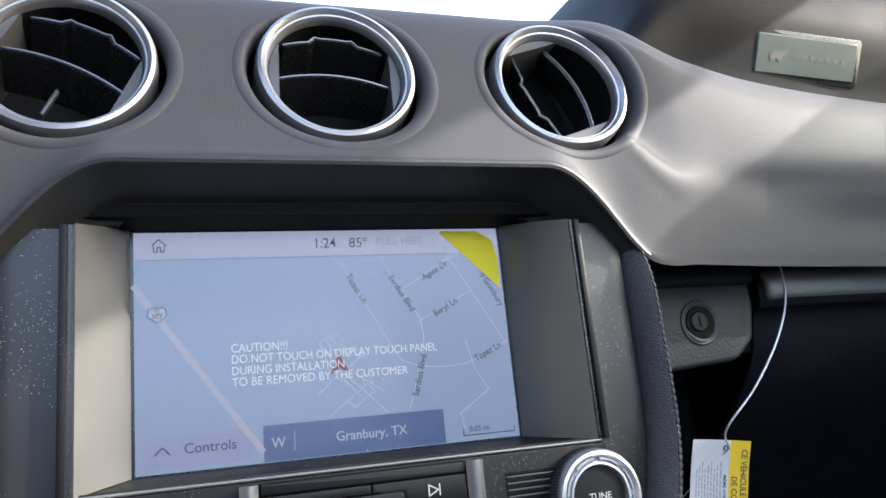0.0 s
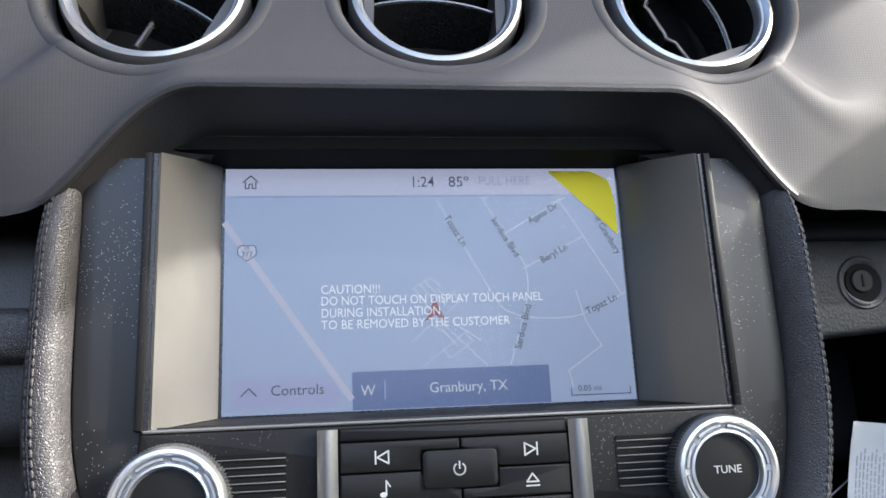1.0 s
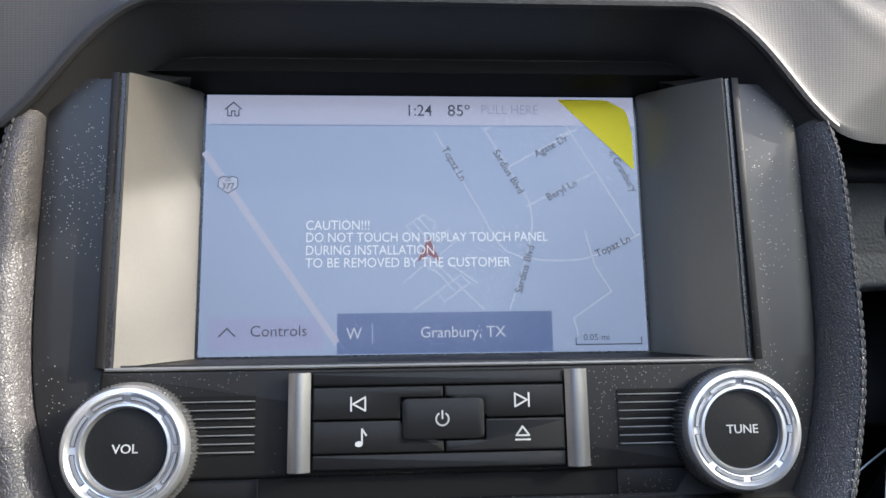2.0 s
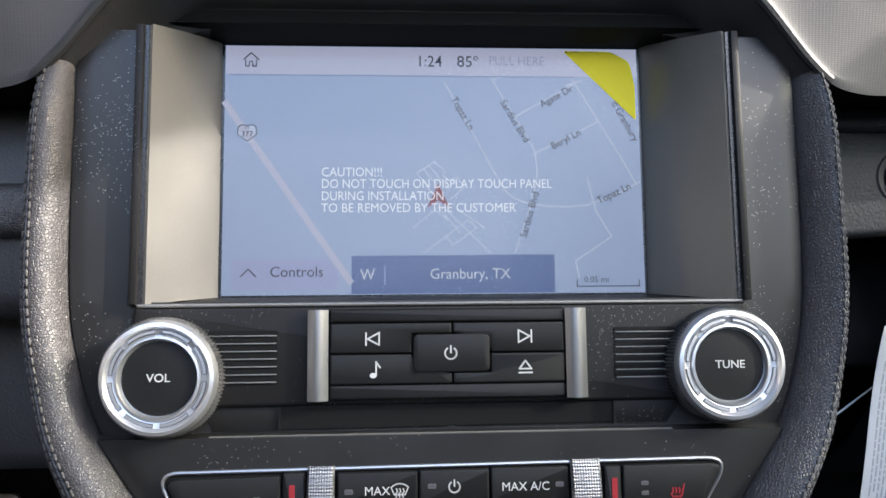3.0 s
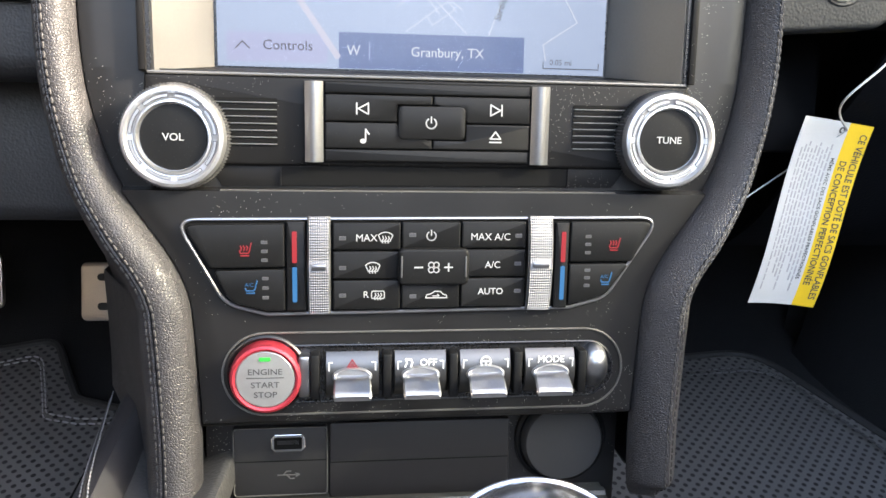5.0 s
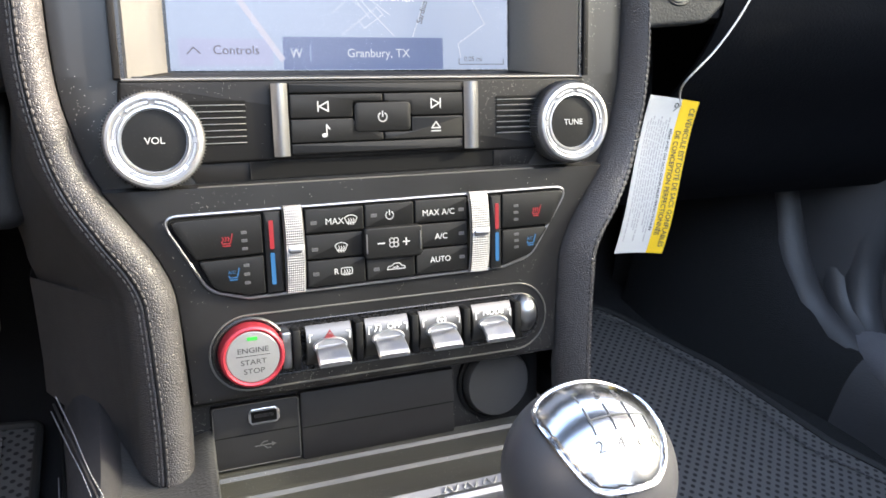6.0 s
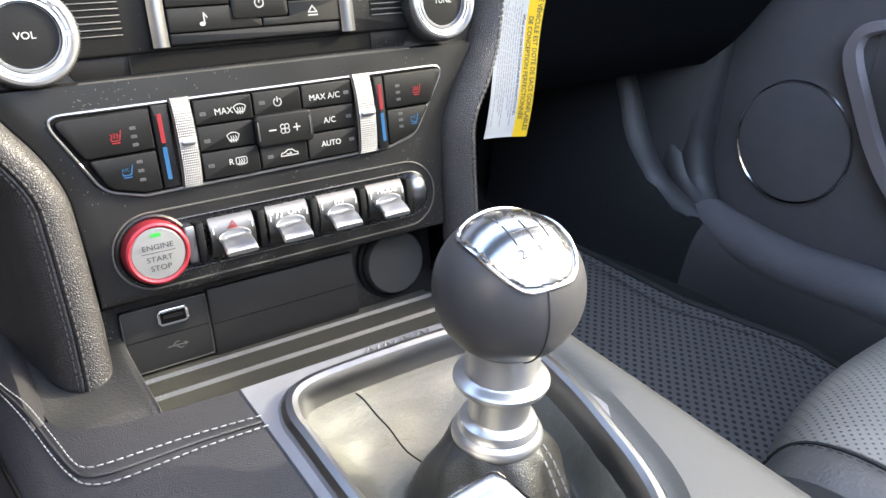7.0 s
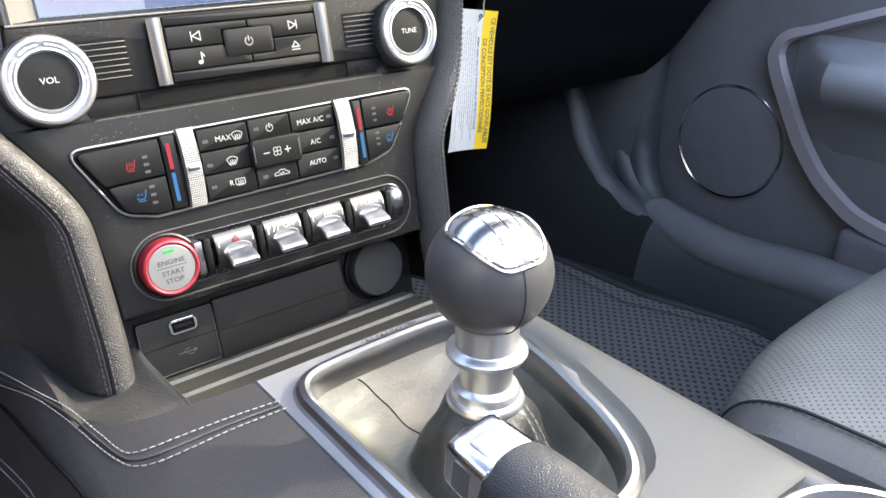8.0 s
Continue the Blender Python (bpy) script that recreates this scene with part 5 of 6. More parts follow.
part("pull_line", own, FAINT, film)
part("pull_tab", plate(rounded([(55.0, 51.0), (75.5, 50.8), (83.6, 46.5), (85.6, 36), (85.6, 20.8)], [0.5, 6, 5, 5, 0.5], 4), -0.85, -0.65), FILMTAB, film, "yellow corner tab")

# ---- centre console: gear lever, tray, stitched leather ----
CT = 328.5
console = thing("center_console", (10, -250, CT), "black leather and satin silver centre console around the gear lever", "console", "W")
rows = []
for y in [-128, -131, -136, -145, -160, -180, -210, -250, -300, -350, -420, -500, -600, -700]:
    e = 4 * smooth((-y - 140) / 10) - 4
    rows.append([(-168, y, 40), (-161, y, 180), (-155, y, 262), (-150, y, 298), (-145, y, 311), (-139.5, y, 319), (-132, y, CT - 5.5), (-126, y, CT - 3.4), (-120, min(y, -140), CT - 1.7), (-105, min(y, -148), CT - 0.4), (-80, min(y, -151), CT + 0.4), (-58, min(y, -152), CT), (-57, min(y, -152), CT - 3), (-57, min(y, -152), CT - 24)])
part("leather_top", loft(rows), HIDE, console, "grained black leather with pale stitching")
rows = []
for y in [-128, -110, -90, -60, -20, 40, 120]:
    d = 0.10 * max(0, y + 90)
    rows.append([(-168 - d * 0.4, y, 40), (-161 - d * 0.4, y, 180), (-155 - d * 0.4, y, 262 - d), (-150 - d * 0.4, y, 298 - d), (-145 - d * 0.4, y, 311 - d), (-139.5 - d * 0.4, y, 319 - d), (-132 - d * 0.3, y, CT - 5.5 - d), (-129, y, CT - 8 - d), (-125, y, CT - 16 - d), (-122, y, 296 - d)])
part("leather_wing", loft(rows), HIDE, console)
RIM = [Vector((p.x, p.y, 0)) for p in spline([(x, y, 0) for x, y in ((-46, -195), (-45.5, -183), (-41, -172), (-31, -166.5), (-10, -165), (26, -165), (47, -167), (57, -174), (61, -187), (61, -205), (57, -230), (51.5, -252), (45, -274), (37, -291), (26, -303), (12, -308), (-10, -310), (-31, -307), (-42, -298), (-46, -282), (-46.5, -240), (-46, -195))], 6)][:-1]
RIM_OUT = []
for i, p in enumerate(RIM):
    d = (RIM[(i + 2) % len(RIM)] - RIM[i - 2]).normalized()
    RIM_OUT.append(Vector((-d.y, d.x, 0)))


RIGHT = sorted((p.y, p.x) for p in RIM if p.x > 3 and p.y < -186)


def rim_right(y):
    """The right-hand edge of the boot's rim at y."""
    if y < -309:
        return 4.0 if y > -344 else 65.5
    return float(np.interp(y, [q[0] for q in RIGHT], [q[1] for q in RIGHT]))


rows = []
for y in [-140, -143, -150, -158, -166, -172, -180, -190, -200, -210, -220, -230, -240, -250, -260, -270, -278, -286, -292, -297, -301, -305, -308, -311, -314, -330, -343, -345, -420, -560, -700]:
    e = 4 * smooth((-y - 140) / 8) - 4
    g = 10 + 5.5 * smooth((-y - 160) / 20)
    xr = rim_right(y) if y < -180 else 61.0
    rows.append([(xr + 3, y, CT - 24), (xr + 4, y, CT - 4.5 + e), (xr + g - 4, y, CT - 4.0 + e), (xr + g - 1, y, CT - 2.2 + e), (xr + g + 2, y, CT - 0.1 + e), (max(84, xr + g + 5), y, CT + 0.5 + e), (90, y, CT - 0.8 + e), (95, y, CT - 5 + e), (97.5, y, CT - 14 + e), (101, y, CT - 60), (106, y, 150), (112, y, 40)])
part("right_shoulder", loft(rows), SHOULDER, console, "grained plastic shoulder")


RX0, RX1, RY0, RY1 = -46.0, 63.0, -318.0, -165.0
prof = [(15, -26), (15, -3.0), (14, -0.6), (9, 0.0), (6.6, 0.4), (5.6, 2.2), (3.6, 4.2), (1.0, 4.8), (-1.2, 3.8), (-2.6, 1.2), (-3.2, -3), (-3.4, -16)]
rows = []
for off, h in prof:
    o = max(off, -4)
    lx, rx, fy = (o if off < 9 else o - 3.5), (o if off < 7 else min(o, 8.5)), (o if off < 9 else o)
    row = []
    for p, n_ in zip(RIM, RIM_OUT):
        k = o if off < 6 else o - (o - 5.6) * max(smooth((p.x - 52) / 9) * smooth((-170 - p.y) / 12), smooth((-225 - p.y) / 30) * smooth((p.x + 40) / 20))
        q = p + n_ * k
        if off > 9:
            if n_.x < 0 < n_.y:
                q = p + n_ * k * 2.0
            q = Vector((max(q.x, RX0 - lx), min(q.y, RY1 + o), 0))
        row.append((q.x, q.y, CT + h))
    rows.append(row)
trim = [rows[i] for i in range(0, 6)]
part("trim_plate", loft(trim, close=True), TRIM, console, "flat satin silver trim plate")
part("trim_rim", loft(rows[5:], close=True), BRUSHED, console, "raised bright rim round the boot")
open_rows = [(40, -2), (39.6, 2.5), (38, 4.0), (36, 3.4), (35, 0), (34.5, -40), (1, -42)]
own = loft([[(58 + r * math.cos(2 * math.pi * j / 56), -386 + r * math.sin(2 * math.pi * j / 56), CT + h) for j in range(56)] for r, h in open_rows[:5]], close=True)
part("cup_ring", own, CHROME, console, "chrome cup holder ring")
own = loft([[(58 + r * math.cos(2 * math.pi * j / 56), -386 + r * math.sin(2 * math.pi * j / 56), CT + h) for j in range(56)] for r, h in open_rows[4:]], close=True)
part("cup_well", own, RUBBER, console)
deck = bmesh.new()
box(-57, 14, -700, -330, CT - 20, CT - 1.5, 3, 2, deck)
box(14, 74, -345, -330, CT - 20, CT - 1.5, 2, 2, deck)
box(14, 74, -700, -432, CT - 20, CT - 1.5, 2, 2, deck)
part("rear_deck", deck, GRAIN, console)
core = bmesh.new()
box(-100, 66, -680, -335, 40, CT - 60, 0, 2, core)
box(-150, 100, -160, 520, 40, 250, 30, 3, core)
part("core", core, CARPET, console, "carpeted tunnel")
# tray in front of the trim
rows = []
for u, (y, z) in enumerate([(-60, 296), (-62, 289.6), (-68, 289.4), (-69.5, 291.6), (-72.5, 291.8), (-74, 290.2), (-82, 291.6), (-91, 294), (-92.4, 296.6), (-95.4, 297), (-97, 295.4), (-106, 296.5), (-116, 299), (-128, 306), (-138, 315), (-145, 322), (-148, CT - 3.0), (-151, CT - 2.6), (-160, CT - 4)]):
    left = -82 - 0.055 * (-60 - y)
    rows.append([(left, y, z), (left + 3, y, z), (0, y, z), (78, y, z), (92, y, z)])
part("tray", loft(rows), TRAY, console, "ridged olive grey tray")
saddle = []
for i in range(13):
    u = i / 12
    y = -50 - 104 * u
    base = curve([(-154, CT - 2.6), (-147, CT - 1.2), (-138, 325.5), (-128, 321.5), (-114, 316.5), (-98, 311), (-60, 306)], y)
    rim = curve([(-154, CT - 2.6), (-147, CT - 0.9), (-135, 325), (-118, 321), (-100, 317), (-60, 311)], y)
    left = -82 - 0.055 * (-60 - y)
    spread = smooth(u * 1.1)
    saddle.append([tuple(p) for p in spline([(-128 + 4 * spread, y, base - 2.5 + 7 * (1 - spread)), (-118 + 2 * spread, y, base - 0.6), (-107, y, base), (-98, y, base + (rim - base) * 0.4), (left - 6, y, rim), (left - 2.5, y, rim + 0.5), (left - 0.4, y, rim - 1.5), (left + 0.2, y, min(rim - 8, 300))], 4)])
part("saddle", loft(saddle), WEB, console, "grained plastic foot below the padded rail")
# stitched seams
seam = spline([(-57.6, -173.2, CT + 1.0), (-78.9, -171.1, CT + 1.2), (-99.8, -169.3, CT + 0.6), (-111.7, -168.3, CT + 0.1), (-119, -165.5, CT - 0.9), (-122.5, -159.4, CT - 1.5), (-125.6, -141, CT - 2.6), (-130.6, -112, CT - 4.2), (-137.1, -85.6, CT - 8), (-146, -40, CT - 17), (-158, 20, CT - 32)], 6)
seam2 = spline([(-57.6, -180.1, CT + 1.0), (-81.9, -179.3, CT + 1.2), (-103, -179.4, CT + 0.5), (-114, -178, CT - 0.4), (-121, -173.5, CT - 1.4), (-124.6, -166, CT - 2.2), (-128.2, -149.2, CT - 3.6), (-133.0, -119.3, CT - 5.6), (-139.5, -87.6, CT - 9), (-149, -42, CT - 22), (-161, 18, CT - 40)], 6)
part("stitching", stitches(seam, 3.4, 2.5, 0.36), THREAD, console, "pale stitching", kind="stuff")
part("stitching", stitches(seam2, 3.4, 2.5, 0.36), THREAD, console, "pale stitching", kind="stuff")
fold = spline([(-141, -210, 318.6), (-140.6, -170, 319.2), (-145.4, -120, 312.4), (-151.4, -44, 296.6), (-160, 40, 272)], 6)
part("seam_groove", tube(fold, 0.9, 6), VOID, console, "dark groove along the edge of the leather")
side = spline([(-153.2, -180, 300), (-152.8, -113, 285.4), (-154, -84, 276.4), (-157.8, -34, 258.6), (-164, 30, 236)], 6)
for shift in (0, -7):
    part("stitching", stitches([p + Vector((-0.1 * abs(shift), 0, shift)) for p in side], 3.4, 2.5, 0.36), THREAD, console, "pale stitching", kind="stuff")
part("seam_fold", tube([p * 0.5 + q * 0.5 + Vector((0, 0, -0.2)) for p, q in zip(seam, seam2)], 0.7, 6), HIDE, console)
knee = []
for i in range(16):
    u = i / 15
    y = -700 + 960 * u
    knee.append([(-150 - 6 * u, y, 268 - 26 * smooth(u * 1.6 - 0.9)), (-158 - 6 * u, y, 230 - 20 * u), (-166 - 8 * u, y, 150), (-172 - 8 * u, y, 40)])
part("side_panel", loft(knee), HIDE, console, "stitched leather side of the tunnel")
low = spline([(-163, -160, 206), (-164, -100, 200), (-166, -30, 192), (-170, 60, 180), (-174, 200, 150)], 8)
part("stitching", stitches(low, 3.4, 2.5, 0.32), THREAD, console, "pale stitching", kind="stuff")
part("stitching", stitches([p + Vector((-0.6, 0, -8)) for p in low], 3.4, 2.5, 0.32), THREAD, console, "pale stitching", kind="stuff")
# raised letters on the trim plate, kept as bars
script = bmesh.new()
for i, x in enumerate((4, 13, 22, 31)):
    tube(spline([(x - 3.6, -156.5, CT + 0.3), (x - 1, -153, CT + 0.4), (x + 0.6, -157.5, CT + 0.4), (x + 3.4, -153.5, CT + 0.3)], 4), 0.5, 5, bm=script)
part("script_bar", script, STARTCAP, console, "raised script as plain strokes")

# gear lever with boot
KX, KY, KZ, KR = 8.0, -239.0, 400.0, 25.6
lever = thing("gear_lever", (KX, KY, CT), "round dark gear knob with chrome top and leather boot", "gear lever", "W")


def knob_zone(d):
    """True on the bright top of the knob: a rounded square patch over the crown."""
    if d.z < 0.2:
        return False
    tx, ty = math.atan2(d.x, d.z), math.atan2(d.y, d.z)
    return abs(tx / (radians(40.5) + 0.16 * ty)) ** 6 + abs(ty / radians(46)) ** 6 < 1


ball = bmesh.new()
bmesh.ops.create_icosphere(ball, subdivisions=6, radius=KR)
for v in ball.verts:
    v.co.z *= 1.0 if v.co.z > 0 else 0.97
cap_me = bmesh.new()
bmesh.ops.create_icosphere(cap_me, subdivisions=6, radius=KR + 0.35)
rest = [f for f in cap_me.faces if not knob_zone(f.calc_center_median().normalized())]
bmesh.ops.delete(cap_me, geom=rest, context="FACES")
edge = [e for e in cap_me.edges if e.is_boundary]
for v in {v for e in edge for v in e.verts}:
    v.co *= (KR - 0.8) / v.co.length
bmesh.ops.delete(ball, geom=[f for f in ball.faces if f.calc_center_median().z < -KR * 0.90], context="FACES")
lean = Matrix.Translation((KX, KY, KZ)) @ Matrix.Rotation(radians(18), 4, "X") @ Matrix.Rotation(radians(-3.6), 4, "Y") @ Matrix.Rotation(radians(-3.4), 4, "Z")
part("knob", tilted(ball, lean), surface("satin_dark_grip", (0.055, 0.053, 0.055), 0.40, mottle=0.08, relief=(("noise", 2500, 0.00002),)), lever, "satin dark grey grip", angle=60)
part("knob_cap", tilted(cap_me, lean), surface("mirror_satin", (0.52, 0.52, 0.53), 0.20, metal=1.0, mottle=0.03), lever, "bright chrome top with gear pattern", angle=70)
outline = []
for k in range(96):
    a = 2 * math.pi * k / 96
    lo, hi = 0.0, 1.2
    for _ in range(18):
        m = (lo + hi) / 2
        d = Vector((math.sin(m) * math.cos(a), math.sin(m) * math.sin(a), math.cos(m)))
        lo, hi = (m, hi) if knob_zone(d) else (lo, m)
    outline.append(Vector((math.sin(lo) * math.cos(a), math.sin(lo) * math.sin(a), math.cos(lo))) * (KR + 0.25))
part("cap_edge", tilted(tube(outline, 0.75, 8, close=True), lean), POLISH, lever, "polished edge of the chrome top")
marks = bmesh.new()


def on_cap(u, v):
    return Vector((u, v, math.sqrt(max(0.0, (KR + 0.5) ** 2 - u * u - v * v))))


for x in (-6, 0, 6):
    tube([on_cap(x, 4.5), on_cap(x, 0), on_cap(x, -4.5)], 0.32, 5, bm=marks)
tube([on_cap(-6, 0), on_cap(0, 0), on_cap(6, 0), on_cap(11, 0), on_cap(11, -4.5)], 0.32, 5, bm=marks)
part("shift_pattern", tilted(marks, lean), GREYINK, lever)
for words, u, v in (("1", -6, 8), ("3", 0, 8), ("5", 6, 8), ("2", -6, -8), ("4", 0, -8), ("6", 6, -8), ("R", 11, -8)):
    own = lettering(words, 3.4, 0, 0, 0, depth=0.2)
    own.transform(Matrix.Translation(on_cap(u, v)) @ Vector((0, 0, 1)).rotation_difference(on_cap(u, v)).to_matrix().to_4x4() @ Matrix.Rotation(radians(-90), 4, "X"))
    part("gear_number", tilted(own, lean), GREYINK, lever)
for sx, sy in ((0.62, -0.72),):
    groove = []
    for i in range(25):
        a = radians(46 + 110 * i / 24)
        groove.append(Vector((-math.sin(a) * 0.10, -math.sin(a) * 0.995, math.cos(a))).normalized() * (KR - 0.05))
    part("seam", tilted(tube(groove, 0.4, 6), lean), RUBBER, lever)
neck = [(r, KZ - h) for r, h in ((11, 20), (13.2, 22), (13.2, 33), (14.0, 33.8), (16.3, 34.4), (17.1, 35.2), (17.2, 36.4), (16.6, 37.6), (14.5, 38.7), (11.5, 39.2), (11.2, 40.2), (11.2, 51.4), (11.8, 52.3), (13.9, 53.4), (14.6, 55.0), (14.8, 56.6), (16.1, 57.8), (16.8, 59.4), (16.7, 61), (15.6, 62.6), (13.4, 63.3), (11, 63.4))]
part("neck", lathe(neck, KX, 0, 64, axis="z", c3=KY), CHROME, lever, "turned satin chrome neck with collars")
base_z = KZ - 61
OPEN = [(p.x - 2 * n_.x, p.y - 2 * n_.y) for p, n_ in zip(RIM, RIM_OUT)]
DENSE = [(p[0] + (q[0] - p[0]) * j / 12, p[1] + (q[1] - p[1]) * j / 12) for p, q in zip(OPEN, OPEN[1:] + OPEN[:1]) for j in range(4)]


def skirt(a):
    """Edge of the boot in the direction a from the lever."""
    return min(DENSE, key=lambda q: abs((math.atan2(q[1] - KY, q[0] - KX) - a + math.pi) % (2 * math.pi) - math.pi))


K = 120


def boot_point(a, u, edge=None):
    """The boot's leather: u runs from the collar to the rim in the direction a."""
    ox, oy = math.cos(a), math.sin(a)
    if u < 0.5:
        k = u / 0.5
        r = 14.6 + 13 * k + 6 * k * k
        px, py, z = KX + r * ox, KY + r * oy, base_z + 1 - (base_z + 1 - CT + 25) * (0.25 * k + 0.75 * k * k)
        fold = (1.6 * math.sin(4 * a + 5 * k) + 0.9 * math.sin(9 * a - 4 * k)) * math.sin(math.pi * k)
    else:
        k = (u - 0.5) / 0.5
        ex, ey = edge or skirt(a)
        px, py = (KX + 33.6 * ox) * (1 - k) + ex * k, (KY + 33.6 * oy) * (1 - k) + ey * k
        z = CT - 25 + 17 * smooth(k * 1.1) - 2.5 * math.sin(math.pi * k)
        fold = 0.0
        z += 0.55 * math.sin(0.42 * py + 1.6 * math.sin(0.11 * px)) * math.sin(math.pi * k)
    z += 1.6 * noise.noise(Vector((px, py, 3)) * 0.06) * math.sin(math.pi * u)
    return Vector((px + fold * ox, py + fold * oy, z))


EDGE = [skirt(2 * math.pi * j / K - math.pi) for j in range(K)]
rows = [[boot_point(2 * math.pi * j / K - math.pi, i / 44, EDGE[j]) for j in range(K)] for i in range(45)]
part("boot", loft(rows[21:], close=True), BOOT, lever, "creased leather boot", angle=60)
part("boot_sleeve", loft(rows[:22], close=True), SLEEVE, lever, "dark leather sleeve under the collar", angle=60)
for turn in (-66, -52):
    line = []
    for i in range(0, 13):
        k = i / 12
        r = 15.2 + 13 * k + 6 * k * k
        a = radians(turn)
        line.append(Vector((KX + r * math.cos(a), KY + r * math.sin(a), base_z + 1 - (base_z + 1 - CT + 25) * (0.25 * k + 0.75 * k * k))))
    part("stitching", stitches(line, 4.0, 3.0, 0.42), THREAD, lever, "pale stitching", kind="stuff")
part("boot_seam", tube([boot_point(radians(106), 0.97 - 0.47 * i / 20) + Vector((0, 0, 0.05)) for i in range(21)], 0.38, 6), VOID, lever)

# parking brake
brake = thing("parking_brake", (-40, -380, CT), "parking brake lever with leather grip and chrome button", "hand brake", "W")
aim = Matrix.Translation((-46, -292, 374)) @ Vector((0, 0, 1)).rotation_difference(Vector((-0.06, 0.98, 0.13))).to_matrix().to_4x4()


def turned(profile):
    own = lathe(profile, 0, 0, 40, axis="z")
    own.transform(aim)
    return own


def squared(profile, power=7.0):
    """A sleeve along the lever with a rounded square section."""
    rows = []
    for r, z in profile:
        ring = []
        for j in range(64):
            c, s = math.cos(2 * math.pi * j / 64), math.sin(2 * math.pi * j / 64)
            k = r / (abs(c) ** power + abs(s) ** power) ** (1 / power)
            ring.append((k * c * 1.06, k * s * 0.92, z))
        rows.append(ring)
    own = loft(rows, close=True)
    own.transform(aim)
    return own


part("button", turned([(0.001, 4.5), (5.6, 4.3), (7.0, 3.2), (7.4, 1.5), (7.4, -8)]), GLOSS, brake, "dark push button")
part("chrome_tip", squared([(7.4, 0.6), (8.6, 1.8), (9.8, 1.4), (10.4, 0.2), (10.7, -4), (11.2, -13), (11.4, -16), (10.6, -17)]), POLISH, brake, "squared chrome collar at the tip")
for turn in (0, 90):
    own = plate(rrect(-6.2, 6.2, -13.6, -3.4, 1.6), -0.25, 0.3, 0.15)
    own.transform(aim @ Matrix.Rotation(radians(-turn), 4, "Z") @ Matrix.Translation((0, -10.1 if turn == 0 else -11.5, 0)))
    part("inset", own, GRIP, brake, "shallow inset in the chrome collar")
part("grip", turned([(11.6, -15), (14.2, -17), (15.6, -21), (16.4, -30), (17.0, -55), (17.2, -90), (16.2, -130), (15, -160), (14, -162)]), HIDE, brake, "black leather grip")
part("arm", turned([(12, -155), (12, -235)]), RUBBER, brake)

# ---- cabin round the console ----
ground = solid("ground", box(-60000, 60000, -60000, 60000, -460, -400), GROUND, (0, 0, -400), "pale sunlit concrete ground", "ground", "W", kind="structure")
rows = []
PROFILE = [(-900, 30), (-300, 40), (-120, 56), (60, 74), (220, 90), (340, 102), (420, 118), (480, 180), (530, 330), (560, 640)]
for x in (-760, -560, -420, -300, -200, -120, 0, 120, 200, 300, 420, 560, 760):
    rows.append([tuple(p) for p in spline([(x, y, z) for y, z in PROFILE], 4)])
floor = solid("floor", thick(loft(rows), 8), CARPET, (0, 0, 40), "black carpeted floor rising to the bulkhead", "floor", "W", kind="structure")


def floor_z(y):
    for (a, p), (b, q) in zip(PROFILE, PROFILE[1:]):
        if y <= b:
            return p + (q - p) * (y - a) / (b - a)
    return PROFILE[-1][1]


def floor_mat(name, outline, label, thread):
    mat_ = thing(name, (outline[0][0], outline[0][1], 60), label, "floor mat", "W", group="floor mats")
    own = plate(outline, 0, 3)
    for v in own.verts:
        v.co = Vector((v.co.x, v.co.z, 14 - v.co.y))
    bmesh.ops.triangulate(own, faces=[f for f in own.faces if len(f.verts) > 4])
    bmesh.ops.subdivide_edges(own, edges=own.edges[:], cuts=3, use_grid_fill=True)
    for v in own.verts:
        v.co.z += floor_z(v.co.y)
    part("sheet", own, MAT, mat_)
    rim = [Vector((x, y, floor_z(y) + 15)) for x, y in outline]
    part("border", tube(rim, 4.0, 8, close=True), RUBBER, mat_, "raised rubber border")
    inset = []
    cx, cy = sum(p[0] for p in outline) / len(outline), sum(p[1] for p in outline) / len(outline)
    for p in rim + rim[:1]:
        d = Vector((cx - p.x, cy - p.y, 0)).normalized()
        inset.append(p + d * 32 + Vector((0, 0, 1.5)))
    part("stitching", stitches([p + Vector((0, -8 if p.y > cy else 8, 0)) for p in inset], 8, 6.0, 1.0), thread, mat_, "grey border stitching", kind="stuff")
    part("stitching", stitches(inset, 8, 6.0, 1.0), thread, mat_, "grey border stitching", kind="stuff")
    return mat_


floor_mat("floor_mat", rounded([(125, -250), (125, 330), (430, 360), (500, 200), (530, 60), (585, -60), (590, -250)], [10, 30, 60, 60, 60, 40, 10], 6), "dark dotted rubber mat in the passenger footwell", GREYINK)
floor_mat("floor_mat", rounded([(-560, -300), (-560, 350), (-470, 372), (-393, 381), (-330, 398), (-305, 346), (-285, 306), (-247, 291), (-205, 286), (-205, -300)], [10, 40, 40, 30, 22, 25, 20, 20, 10, 10], 6), "dark dotted rubber mat in the driver footwell", THREAD)

